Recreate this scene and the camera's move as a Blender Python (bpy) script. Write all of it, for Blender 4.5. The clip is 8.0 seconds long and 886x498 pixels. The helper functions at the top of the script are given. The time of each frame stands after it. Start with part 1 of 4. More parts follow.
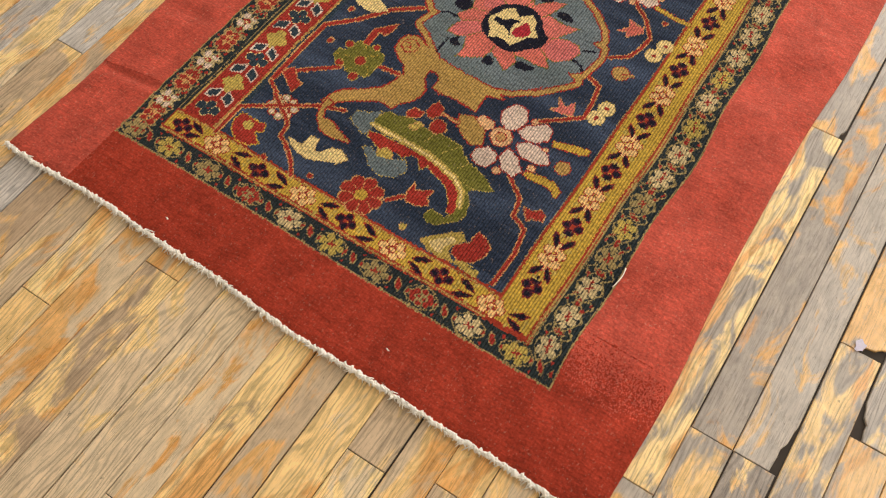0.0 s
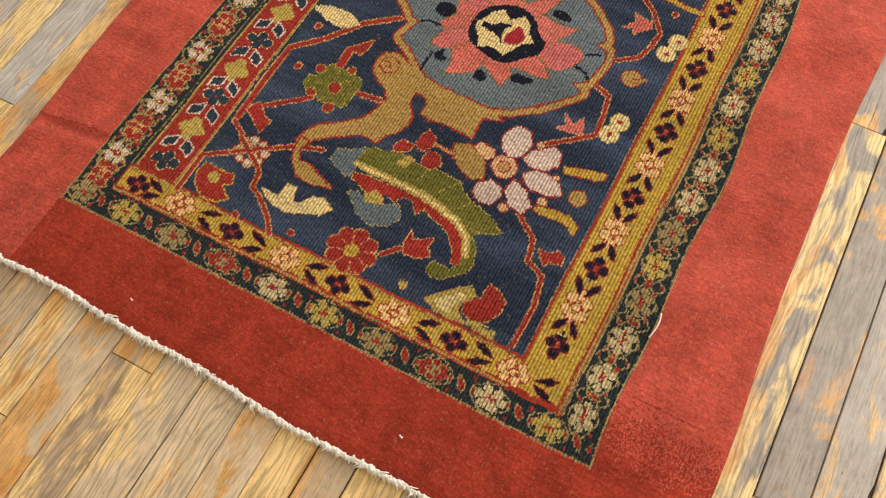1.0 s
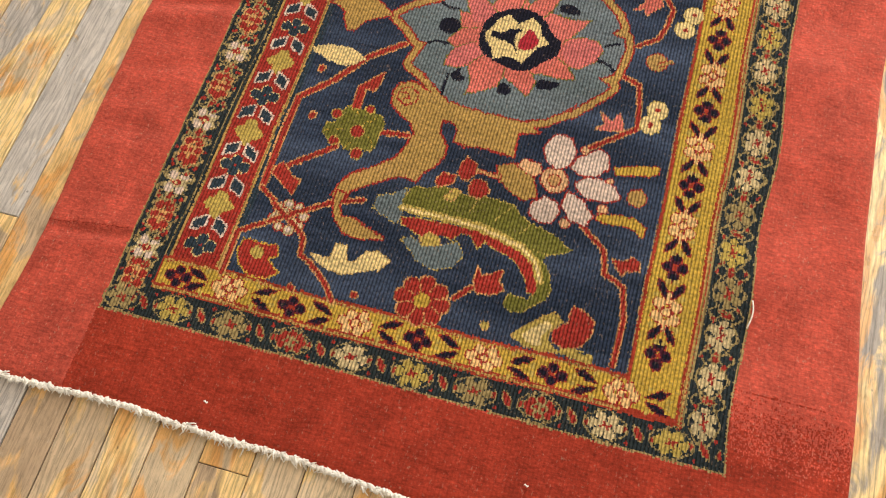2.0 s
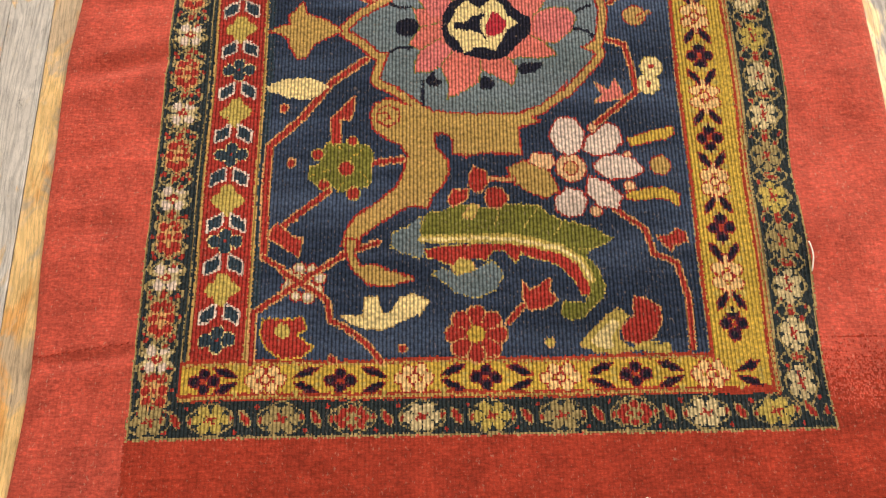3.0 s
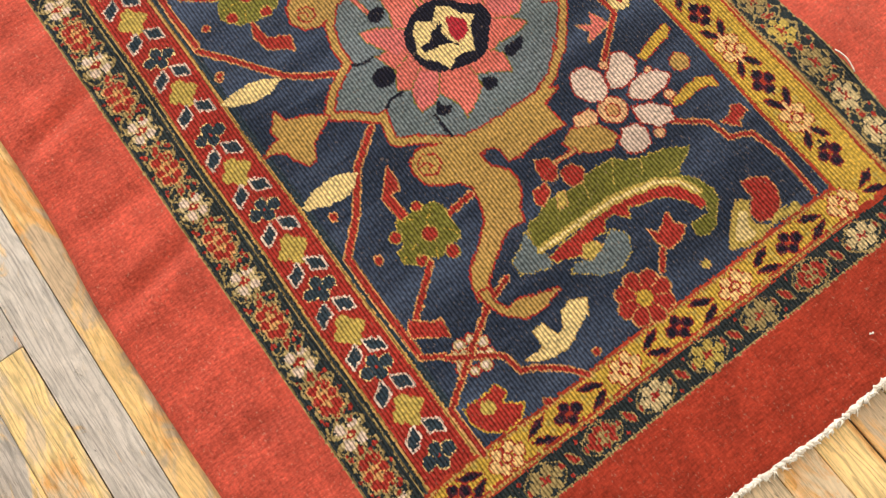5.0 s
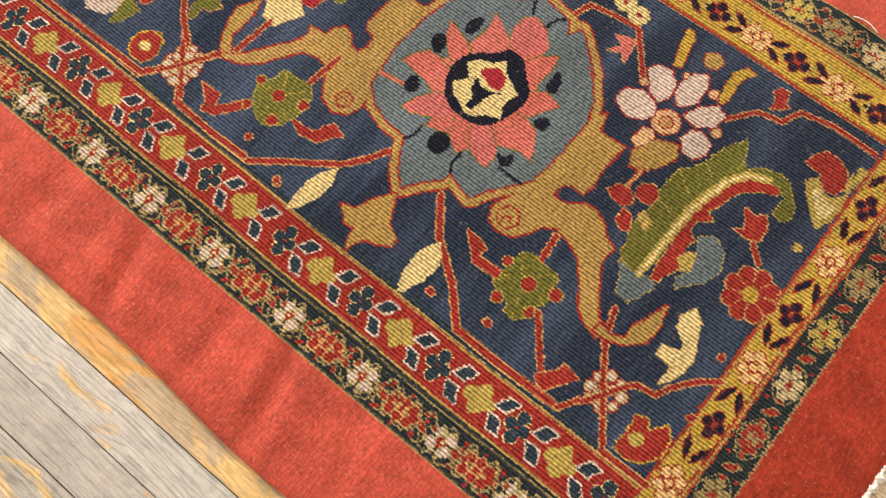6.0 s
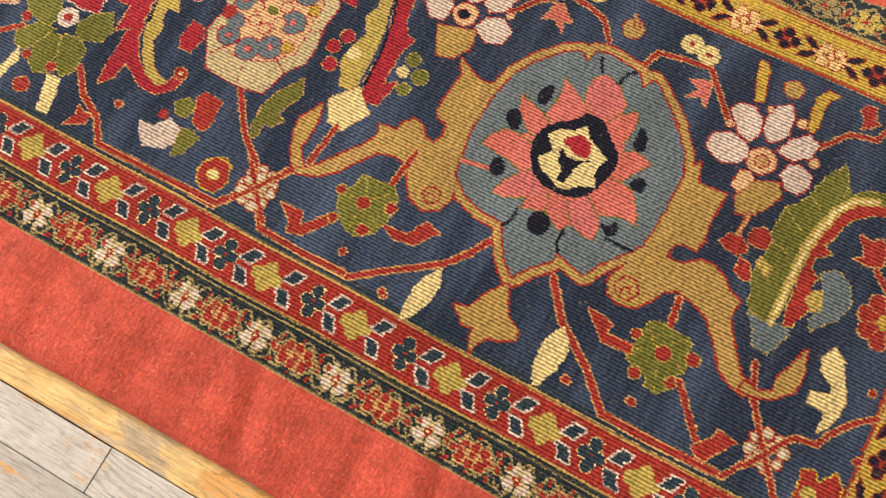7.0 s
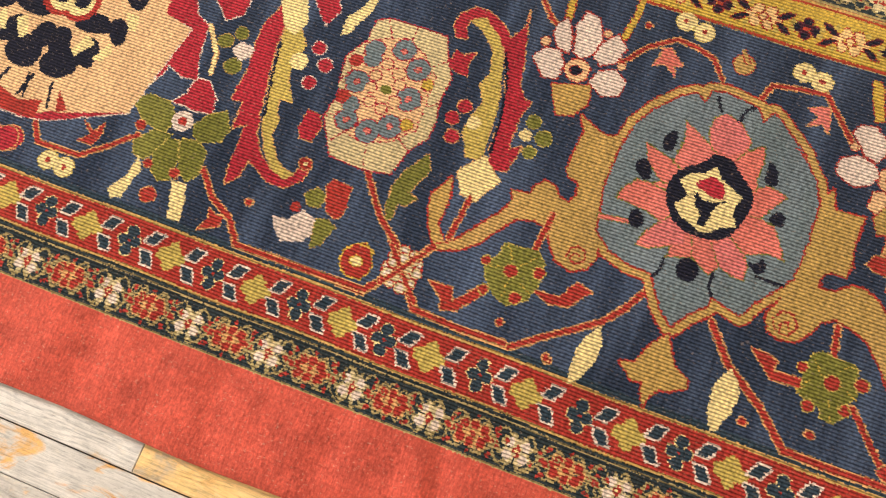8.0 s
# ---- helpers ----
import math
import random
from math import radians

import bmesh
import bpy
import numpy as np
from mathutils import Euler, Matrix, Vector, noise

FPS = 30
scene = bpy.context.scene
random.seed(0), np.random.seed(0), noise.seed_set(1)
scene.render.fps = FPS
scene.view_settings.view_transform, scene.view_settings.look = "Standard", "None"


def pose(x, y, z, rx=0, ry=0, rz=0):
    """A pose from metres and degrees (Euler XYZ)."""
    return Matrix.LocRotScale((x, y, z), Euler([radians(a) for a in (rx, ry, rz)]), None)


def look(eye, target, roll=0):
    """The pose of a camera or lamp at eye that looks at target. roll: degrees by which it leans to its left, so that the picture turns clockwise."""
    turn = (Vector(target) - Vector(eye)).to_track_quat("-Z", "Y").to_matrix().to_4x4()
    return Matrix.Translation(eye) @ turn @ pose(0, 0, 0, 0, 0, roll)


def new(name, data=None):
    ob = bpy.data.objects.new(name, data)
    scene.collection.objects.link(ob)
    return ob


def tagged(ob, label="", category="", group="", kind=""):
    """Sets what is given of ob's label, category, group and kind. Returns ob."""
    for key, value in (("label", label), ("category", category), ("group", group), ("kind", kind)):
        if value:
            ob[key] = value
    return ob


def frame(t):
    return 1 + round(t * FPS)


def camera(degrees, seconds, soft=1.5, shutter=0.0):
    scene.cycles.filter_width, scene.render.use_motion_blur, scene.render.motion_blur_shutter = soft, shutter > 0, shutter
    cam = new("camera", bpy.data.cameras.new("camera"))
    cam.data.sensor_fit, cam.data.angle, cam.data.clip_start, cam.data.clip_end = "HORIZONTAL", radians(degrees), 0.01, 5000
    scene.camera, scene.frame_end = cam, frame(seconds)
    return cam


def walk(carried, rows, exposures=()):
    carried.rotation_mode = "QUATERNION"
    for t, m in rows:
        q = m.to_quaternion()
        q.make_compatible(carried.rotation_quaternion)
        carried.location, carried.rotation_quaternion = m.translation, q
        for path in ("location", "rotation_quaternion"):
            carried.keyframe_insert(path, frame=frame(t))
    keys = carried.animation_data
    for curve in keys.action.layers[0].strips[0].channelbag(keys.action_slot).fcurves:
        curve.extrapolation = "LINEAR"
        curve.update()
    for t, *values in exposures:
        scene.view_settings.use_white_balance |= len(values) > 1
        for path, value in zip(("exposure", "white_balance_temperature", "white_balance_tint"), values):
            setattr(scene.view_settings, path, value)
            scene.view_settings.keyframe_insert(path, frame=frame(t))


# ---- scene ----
cam = camera(53.6, 8.0, soft=1.15)
PATH = [
    (0, (0.815, -0.386, 1.024), (0.277, 0.438, -0.716), 0.1),
    (0.5, (0.753, -0.332, 0.982), (0.254, 0.449, -0.791), -1.0),
    (1, (0.688, -0.241, 0.956), (0.247, 0.516, -0.843), -2.3),
    (1.5, (0.616, -0.213, 0.943), (0.244, 0.544, -0.87), -3.7),
    (2, (0.513, -0.215, 0.948), (0.224, 0.541, -0.882), -5.5),
    (2.2, (0.469, -0.213, 0.941), (0.218, 0.537, -0.896), -6.2),
    (3.3, (0.304, -0.098, 0.899), (0.334, 0.563, -0.989), -3.7),
    (3.5, (0.277, -0.087, 0.899), (0.334, 0.556, -0.994), -4.8),
    (4, (0.181, -0.068, 0.924), (0.299, 0.532, -0.98), -7.5),
    (4.2, (0.148, -0.056, 0.936), (0.294, 0.521, -0.973), -8.0),
    (5.3, (0.065, 0.094, 0.92), (0.396, 0.548, -1.0), -5.2),
    (5.5, (0.052, 0.125, 0.921), (0.401, 0.562, -1.0), -5.6),
    (6, (-0.013, 0.193, 0.944), (0.401, 0.614, -0.967), -6.5),
    (6.5, (-0.041, 0.281, 0.952), (0.391, 0.662, -0.963), -8.3),
    (6.9, (-0.011, 0.373, 0.958), (0.416, 0.725, -0.964), -10.5),
    (7, (-0.01, 0.39, 0.954), (0.435, 0.745, -0.963), -10.3),
    (7.5, (0.004, 0.48, 0.974), (0.478, 0.81, -0.941), -10.8),
    (8, (-0.024, 0.595, 1.0), (0.435, 0.908, -0.922), -13.6),
]
walk(cam, [(t, look(eye, target, roll)) for t, eye, target, roll in PATH], exposures=[(0.0, -0.1), (1.0, -0.05), (2.0, 0.1), (3.5, 0.26), (8.0, 0.36)])

# ---- light: a pale room; unseen overhead fills and a raking lamp are added ----
world = bpy.data.worlds.new("sky")
scene.world = world
world.use_nodes = True
wn = world.node_tree.nodes
sky = wn.new("ShaderNodeTexSky")
sky.sky_type, sky.sun_disc, sky.sun_elevation, sky.sun_rotation = "NISHITA", False, radians(40), radians(90)
world.node_tree.links.new(sky.outputs[0], wn["Background"].inputs[0])
wn["Background"].inputs[1].default_value = 0.1


def area(name, m, sx, sy, watts, color):
    lamp = bpy.data.lights.new(name, "AREA")
    lamp.shape, lamp.size, lamp.size_y, lamp.energy, lamp.color = "RECTANGLE", sx, sy, watts, color
    ob = new(name, lamp)
    ob.matrix_world = m
    return ob


# two overhead lamps added out of view to balance brightness across the rug
area("ceiling_panel_light", pose(2.5, 1.9, 2.72), 1.6, 1.6, 58, (1.0, 0.985, 0.97))
area("ceiling_panel_light", pose(0.6, -1.9, 2.72), 1.2, 1.2, 26, (1.0, 0.95, 0.88))
# low lamp added at the north wall to rake across creases and nap
area("window_light", pose(0.9, 4.95, 1.7, -90), 3.0, 1.8, 210, (1.0, 0.975, 0.95))


# ---- materials ----
def lin(r, g, b):
    return tuple((c / 255 / 12.92) if c <= 10 else ((c / 255 + 0.055) / 1.055) ** 2.4 for c in (r, g, b)) + (1.0,)


class Nodes:
    def __init__(self, name):
        self.mat = bpy.data.materials.new(name)
        self.mat.use_nodes = True
        self.tree = self.mat.node_tree
        self.bsdf = self.tree.nodes["Principled BSDF"]

    def add(self, kind, **values):
        node = self.tree.nodes.new("ShaderNode" + kind)
        for key, value in values.items():
            node.inputs[key].default_value = value
        return node

    def join(self, a, b):
        self.tree.links.new(a, b)

    def coords(self, scale, offset=None):
        place, mapping = self.add("TexCoord"), self.add("Mapping")
        mapping.inputs["Scale"].default_value = scale
        self.join(place.outputs["Object"], mapping.inputs["Vector"])
        if offset is not None:
            self.join(offset, mapping.inputs["Location"])
        return mapping.outputs[0]

    def noise(self, vector, scale, detail=3.0, rough=0.6, distort=0.0):
        node = self.add("TexNoise", Scale=scale, Detail=detail, Roughness=rough, Distortion=distort)
        self.join(vector, node.inputs["Vector"])
        return node.outputs["Fac"]

    def ramp(self, fac, *stops):
        node = self.add("ValToRGB")
        for n, (at, color) in enumerate(stops):
            e = node.color_ramp.elements[n] if n < 2 else node.color_ramp.elements.new(at)
            e.position, e.color = at, color
        self.join(fac, node.inputs[0])
        return node.outputs[0]

    def mix(self, fac, a, b, how="MIX"):
        node = self.add("MixRGB")
        node.blend_type = how
        for n, v in enumerate((fac, a, b)):
            if isinstance(v, (int, float, tuple)):
                node.inputs[n].default_value = v
            else:
                self.join(v, node.inputs[n])
        return node.outputs[0]

    def math(self, how, a, b):
        node = self.add("Math")
        node.operation = how
        for n, v in enumerate((a, b)):
            if isinstance(v, (int, float)):
                node.inputs[n].default_value = v
            else:
                self.join(v, node.inputs[n])
        return node.outputs[0]

    def bump(self, height, strength, distance, normal=None):
        node = self.add("Bump", Strength=strength, Distance=distance)
        self.join(height, node.inputs["Height"])
        if normal is not None:
            self.join(normal, node.inputs["Normal"])
        self.join(node.outputs[0], self.bsdf.inputs["Normal"])
        return node.outputs[0]

    def set(self, **values):
        for key, value in values.items():
            self.bsdf.inputs[key.replace("_", " ")].default_value = value
        return self


def gray(v):
    return (v, v, v, 1.0)


RIB = 0.0041


def wool(name, color, ribs=0.66, nap=0.0, sheen=0.7, glow=None, lean=(0.22, -0.24), fade=None):
    """Knotted wool: abrash streaks along the weft, ribs along the warp with groove shade painted in, speckled knots,
    fuzzy relief.
    ribs: strength of that painted shade; nap: how far the pile is brushed into patches; glow: tint of its sheen; lean:
    which way the pile tips."""
    n = Nodes(name)
    at = n.coords((1, 1, 1))
    streak = n.noise(n.coords((3, 60, 1)), 1.0, 3, 0.6)
    knots = n.noise(n.coords((1 / RIB, 1 / 0.0042, 1)), 1.0, 1, 0.5)
    fuzz = n.noise(at, 850, 2, 0.7)
    patches = n.noise(at, 14, 4, 0.65, 0.4)
    split = n.add("SeparateXYZ")
    n.join(at, split.inputs[0])
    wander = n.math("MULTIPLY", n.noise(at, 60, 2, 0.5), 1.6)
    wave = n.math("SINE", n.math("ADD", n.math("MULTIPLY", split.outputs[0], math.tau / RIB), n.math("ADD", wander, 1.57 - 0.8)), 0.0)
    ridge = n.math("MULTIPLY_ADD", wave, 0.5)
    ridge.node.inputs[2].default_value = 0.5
    shade = n.mix(0.5, n.ramp(streak, (0.25, gray(0.88 if nap else 0.74)), (0.75, gray(1.1 if nap else 1.2))), n.ramp(patches, (0.3, gray(0.88 if nap else 0.7)), (0.7, gray(1.1 if nap else 1.26))))
    if nap:
        tufts = n.noise(n.coords((1, 0.7, 1)), 28, 5, 0.6, 0.3)
        shade = n.mix(1.0, shade, n.ramp(tufts, (0.32, gray(0.8)), (0.68, gray(1.2))), "MULTIPLY")
        shade = n.mix(1.0, shade, n.ramp(n.noise(n.coords((0.3, 1, 1)), 420, 3, 0.7), (0.3, gray(0.7)), (0.7, gray(1.28))), "MULTIPLY")
        rows = n.noise(n.coords((0.05, 1, 1)), 260, 2, 0.6)
        shade = n.mix(1.0, shade, n.ramp(rows, (0.32, gray(0.93)), (0.68, gray(1.07))), "MULTIPLY")
    shade = n.mix(0.3 if nap else 0.7, shade, n.mix(1.0, shade, n.ramp(knots, (0.3, gray(0.46)), (0.7, gray(1.54))), "MULTIPLY"))
    shade = n.mix(0.15 if nap else 0.35, shade, n.mix(1.0, shade, n.ramp(fuzz, (0.3, gray(0.4)), (0.7, gray(1.6))), "MULTIPLY"))
    # groove shade and crest highlights of the ribs, multiplied into the dye colour
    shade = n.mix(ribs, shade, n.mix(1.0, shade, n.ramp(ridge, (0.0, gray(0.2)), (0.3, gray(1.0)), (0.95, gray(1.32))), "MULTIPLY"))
    specks = n.ramp(n.noise(n.coords((1, 0.5, 1)), 420, 2, 0.6), (0.62, gray(0.0)), (0.76, gray(0.35)))
    n.join(n.mix(specks, n.mix(1.0, color, shade, "MULTIPLY"), lin(206, 176, 150)), n.bsdf.inputs["Base Color"])
    if fade:
        bands = n.ramp(n.noise(n.coords((0.8, 5, 1)), 2.2, 4, 0.6), (0.45, gray(0.0)), (0.65, gray(0.75)))
        was = n.bsdf.inputs["Base Color"].links[0].from_socket
        n.join(n.mix(bands, was, n.mix(1.0, fade, shade, "MULTIPLY")), n.bsdf.inputs["Base Color"])
    tipped = n.add("VectorMath")
    tipped.operation = "ADD"
    tipped.inputs[1].default_value = (*lean, 0.0)
    n.join(n.add("NewGeometry").outputs["Normal"], tipped.inputs[0])
    unit = n.add("VectorMath")
    unit.operation = "NORMALIZE"
    n.join(tipped.outputs[0], unit.inputs[0])
    low = n.bump(n.noise(at, 16, 2, 0.5, 0.0), min(0.3 + nap, 1.0), 0.0085 * nap + 0.0004, unit.outputs[0])
    low = n.bump(knots, 0.6, 0.0008, low)
    n.bump(fuzz, 0.6, 0.0007, low)
    n.set(Roughness=0.9, Sheen_Weight=sheen, Sheen_Roughness=0.45, Specular_IOR_Level=0.15)
    n.bsdf.inputs["Sheen Tint"].default_value = glow or tuple(0.7 * c + 0.12 for c in color[:3]) + (1.0,)
    return n.mat


DYES = {
    "navy": lin(44, 54, 72), "black": lin(26, 26, 40), "red": lin(162, 52, 42), "crimson": lin(166, 42, 52),
    "gold": lin(180, 146, 80), "mustard": lin(196, 162, 66), "cream": lin(226, 202, 140), "white": lin(216, 194, 176),
    "pink": lin(210, 116, 110), "salmon": lin(206, 110, 94), "slate": lin(106, 118, 120), "olive": lin(110, 108, 44),
    "moss": lin(42, 50, 52), "maroon": lin(74, 30, 44), "sand": lin(222, 178, 130), "khaki": lin(160, 140, 92),
    "teal": lin(48, 62, 72), "tan": lin(200, 152, 96), "bone": lin(200, 180, 134), "ochre": lin(188, 164, 84), "peach": lin(238, 196, 132),
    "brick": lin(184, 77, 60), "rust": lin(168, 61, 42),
}
COLORS = list(DYES)
for c in COLORS[:-2]:
    DYES[c] = tuple(v * min(1.0, 0.8 / max(DYES[c][:3])) for v in DYES[c][:3]) + (1.0,)
FADES = {"navy": lin(84, 98, 122), "slate": lin(122, 132, 138), "gold": lin(190, 152, 92), "salmon": lin(226, 128, 116), "olive": lin(136, 132, 62)}
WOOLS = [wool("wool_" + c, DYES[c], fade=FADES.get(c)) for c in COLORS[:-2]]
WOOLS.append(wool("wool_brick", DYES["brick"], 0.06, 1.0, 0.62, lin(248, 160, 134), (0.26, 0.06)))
# rust: brick's red deepened, so the end strip carries its pile shade as colour
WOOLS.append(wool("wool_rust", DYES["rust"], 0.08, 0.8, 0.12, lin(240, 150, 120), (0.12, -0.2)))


def wood(name="worn_strip_floor", pale=(180, 154, 124), bright=(220, 198, 162), bias=-0.025):
    """Old strip flooring: honey varnish worn through to grey in ragged patches, fine open grain, dark nicks."""
    n = Nodes(name)
    info, island = n.add("ObjectInfo"), n.add("NewGeometry")
    dice = n.math("ADD", info.outputs["Random"], island.outputs["Random Per Island"])
    shift = n.add("CombineXYZ")
    n.join(n.math("MULTIPLY", dice, 37.0), shift.inputs[0]), n.join(n.math("MULTIPLY", dice, 91.0), shift.inputs[1])
    at = n.coords((1, 1, 1), shift.outputs[0])
    # growth rings: a slowly wandering wave gives flat-sawn arches
    rings = n.add("TexWave", Scale=46.0, Distortion=20.0, Detail=2.0)
    rings.inputs["Detail Scale"].default_value = 0.9
    n.join(n.coords((1, 0.16, 1), shift.outputs[0]), rings.inputs["Vector"])
    fibre = n.noise(n.coords((1, 0.04, 1), shift.outputs[0]), 560, 4, 0.75)
    pores = n.noise(n.coords((1, 0.16, 1), shift.outputs[0]), 380, 3, 0.7)
    cast = n.noise(n.coords((1, 0.42, 1), shift.outputs[0]), 24, 5, 0.6, 1.0)
    tone = n.math("FRACT", n.math("MULTIPLY", dice, 7.31), 0.0)
    honey = n.mix(tone, lin(224, 172, 106), lin(244, 214, 150))
    amber = n.noise(n.coords((1, 0.3, 1), shift.outputs[0]), 15, 4, 0.6, 0.8)
    honey = n.mix(n.ramp(amber, (0.52, gray(0.0)), (0.6, gray(0.7))), honey, lin(214, 148, 74))
    silver = n.mix(n.math("FRACT", n.math("MULTIPLY", dice, 13.7), 0.0), lin(*pale), lin(*bright))
    lean = n.math("MULTIPLY", n.math("SUBTRACT", n.math("FRACT", n.math("MULTIPLY", dice, 3.17), 0.0), 0.5), 0.22)
    worn = n.ramp(n.math("ADD", n.math("ADD", cast, bias), lean), (0.435, gray(0.0)), (0.53, gray(1.0)))
    color = n.mix(worn, honey, silver)
    blotch = n.noise(n.coords((1, 0.6, 1), shift.outputs[0]), 40, 6, 0.7, 0.6)
    color = n.mix(1.0, color, n.ramp(blotch, (0.3, gray(0.78)), (0.7, gray(1.16))), "MULTIPLY")
    color = n.mix(n.ramp(tone, (0.35, gray(0.25)), (0.75, gray(0.75))), color, n.ramp(rings.outputs["Fac"], (0.05, gray(0.66)), (0.45, gray(1.1))), "MULTIPLY")
    color = n.mix(0.6, color, n.ramp(fibre, (0.34, gray(0.5)), (0.5, gray(1.16))), "MULTIPLY")
    color = n.mix(0.4, color, n.ramp(pores, (0.32, gray(0.4)), (0.44, gray(1.06))), "MULTIPLY")
    rubbed = n.noise(n.coords((1, 0.5, 1), shift.outputs[0]), 60, 6, 0.75)
    color = n.mix(n.ramp(rubbed, (0.58, gray(0.0)), (0.72, gray(0.45))), color, lin(222, 206, 178))
    stain = n.noise(n.coords((1, 0.5, 1), shift.outputs[0]), 34, 6, 0.8, 0.5)
    color = n.mix(0.9, color, n.ramp(stain, (0.28, gray(0.28)), (0.36, gray(1.0))), "MULTIPLY")
    cracks = n.noise(n.coords((1, 0.03, 1), shift.outputs[0]), 95, 4, 0.65)
    color = n.mix(0.85, color, n.ramp(cracks, (0.27, gray(0.2)), (0.315, gray(1.0))), "MULTIPLY")
    nicks = n.noise(n.coords((1, 0.5, 1), shift.outputs[0]), 120, 3, 0.6)
    color = n.mix(0.8, color, n.ramp(nicks, (0.25, gray(0.25)), (0.3, gray(1.0))), "MULTIPLY")
    n.join(color, n.bsdf.inputs["Base Color"])
    n.join(n.ramp(cast, (0.35, gray(0.24)), (0.65, gray(0.42))), n.bsdf.inputs["Roughness"])
    low = n.bump(fibre, 0.5, 0.0008)
    n.bump(n.noise(at, 60, 4, 0.6), 0.3, 0.0016, low)
    n.set(Specular_IOR_Level=0.5, Coat_Weight=0.15, Coat_Roughness=0.26)
    return n.mat


def plain(name, color, rough=0.85, scale=40.0):
    n = Nodes(name)
    spots = n.noise(n.coords((1, 1, 1)), scale, 4, 0.6)
    n.join(n.mix(1.0, color, n.ramp(spots, (0.3, gray(0.86)), (0.7, gray(1.08))), "MULTIPLY"), n.bsdf.inputs["Base Color"])
    n.bump(spots, 0.2, 0.001)
    n.set(Roughness=rough)
    return n.mat


WOOD = wood()
LIMED = wood("pale_worn_strip_floor", (180, 172, 162), (210, 203, 193), 0.12)
WEATHERED = wood("weathered_grey_strip_floor", (152, 140, 126), (186, 175, 160), 0.02)
PLASTER = plain("grey_plaster", (0.5, 0.48, 0.45, 1.0))
GAP = plain("dark_gap_dirt", (0.05, 0.038, 0.028, 1.0), 0.95)
COTTON = plain("undyed_cotton", lin(250, 244, 230), 0.95, 300.0)
PAINT = plain("pale_lilac_paint", lin(214, 206, 222), 0.6, 120.0)


# ---- helpers for meshes ----
def box(bm, x0, y0, z0, x1, y1, z1):
    v = [bm.verts.new((x, y, z)) for x in (x0, x1) for y in (y0, y1) for z in (z0, z1)]
    for f in ((0, 1, 3, 2), (4, 6, 7, 5), (0, 4, 5, 1), (2, 3, 7, 6), (0, 2, 6, 4), (1, 5, 7, 3)):
        bm.faces.new([v[i] for i in f])


def part(name, bm, material, parent=None, label="", smooth=False):
    mesh = bpy.data.meshes.new(name)
    bm.normal_update()
    bm.to_mesh(mesh)
    bm.free()
    mesh.materials.append(material)
    for p in mesh.polygons:
        p.use_smooth = smooth
    ob = new(name, mesh)
    ob.parent = parent
    return tagged(ob, label)


def tube(bm, points, radii, sides=6):
    """A closed tube along points with a radius for each."""
    rings = []
    for i, p in enumerate(points):
        ahead = (points[min(i + 1, len(points) - 1)] - points[max(i - 1, 0)]).normalized()
        side = ahead.cross(Vector((0, 0, 1)))
        side = side.normalized() if side.length > 1e-4 else Vector((1, 0, 0))
        up = side.cross(ahead)
        rings.append([bm.verts.new(p + radii[i] * (math.cos(a) * side + math.sin(a) * up)) for a in (k * math.tau / sides for k in range(sides))])
    for a, b in zip(rings, rings[1:]):
        for k in range(sides):
            bm.faces.new((a[k], a[(k + 1) % sides], b[(k + 1) % sides], b[k]))
    bm.faces.new(rings[0][::-1])
    bm.faces.new(rings[-1])


# ---- the room ----
X0, X1, Y0, Y1, TOP = -3.0, 4.0, -3.0, 5.0, 2.8


def wall(name, *boxes):
    bm = bmesh.new()
    for b in boxes:
        box(bm, *b)
    return tagged(part(name, bm, PLASTER), "plain plastered wall closing the room", "wall", kind="structure")


wall("wall_west", (X0 - 0.15, Y0, 0, X0, Y1, TOP))
wall("wall_south", (X0 - 0.15, Y0 - 0.15, 0, X1 + 0.15, Y0, TOP))
# unseen opening, made to fit the added raking lamp
wall("wall_north", (X0 - 0.15, Y1, 0, -0.6, Y1 + 0.15, TOP), (2.4, Y1, 0, X1 + 0.15, Y1 + 0.15, TOP), (-0.6, Y1, 0, 2.4, Y1 + 0.15, 0.8), (-0.6, Y1, 2.6, 2.4, Y1 + 0.15, TOP))
wall("wall_east", (X1, Y0, 0, X1 + 0.15, Y1, TOP))
bm = bmesh.new()
box(bm, X0 - 0.15, Y0 - 0.15, TOP, X1 + 0.15, Y1 + 0.15, TOP + 0.15)
tagged(part("ceiling", bm, PLASTER), "plain plastered ceiling above the room", "ceiling", kind="structure")
bm = bmesh.new()
box(bm, X0 - 0.15, Y0 - 0.15, -0.12, X1 + 0.15, Y1 + 0.15, -0.004)
floor = tagged(part("floor", bm, GAP), "worn honey and grey wooden strip floor", "floor", kind="structure")


# ---- the rug: a grid of knots, dyed motif by motif (millimetres from the corner of the patterned part) ----
LEFT, RIGHT, BOTTOM, FAR = -116, 838, -102, 1640
DX, DY = 4.1 / 3, 1.8
NU, NV = round((RIGHT - LEFT) / DX), round((FAR - BOTTOM) / DY)
rng = np.random.default_rng(7)
GX, GY = np.meshgrid(LEFT + DX * (np.arange(NU) + 0.5), BOTTOM + DY * (np.arange(NV) + 0.5))
WX = GX + rng.uniform(-0.6, 0.6, GX.shape) + 1.1 * np.sin(GY / 37.0) * np.sin(GX / 51.0)
WY = GY + rng.uniform(-0.8, 0.8, GX.shape) + 1.1 * np.sin(GX / 33.0 + 1.0) * np.sin(GY / 61.0)
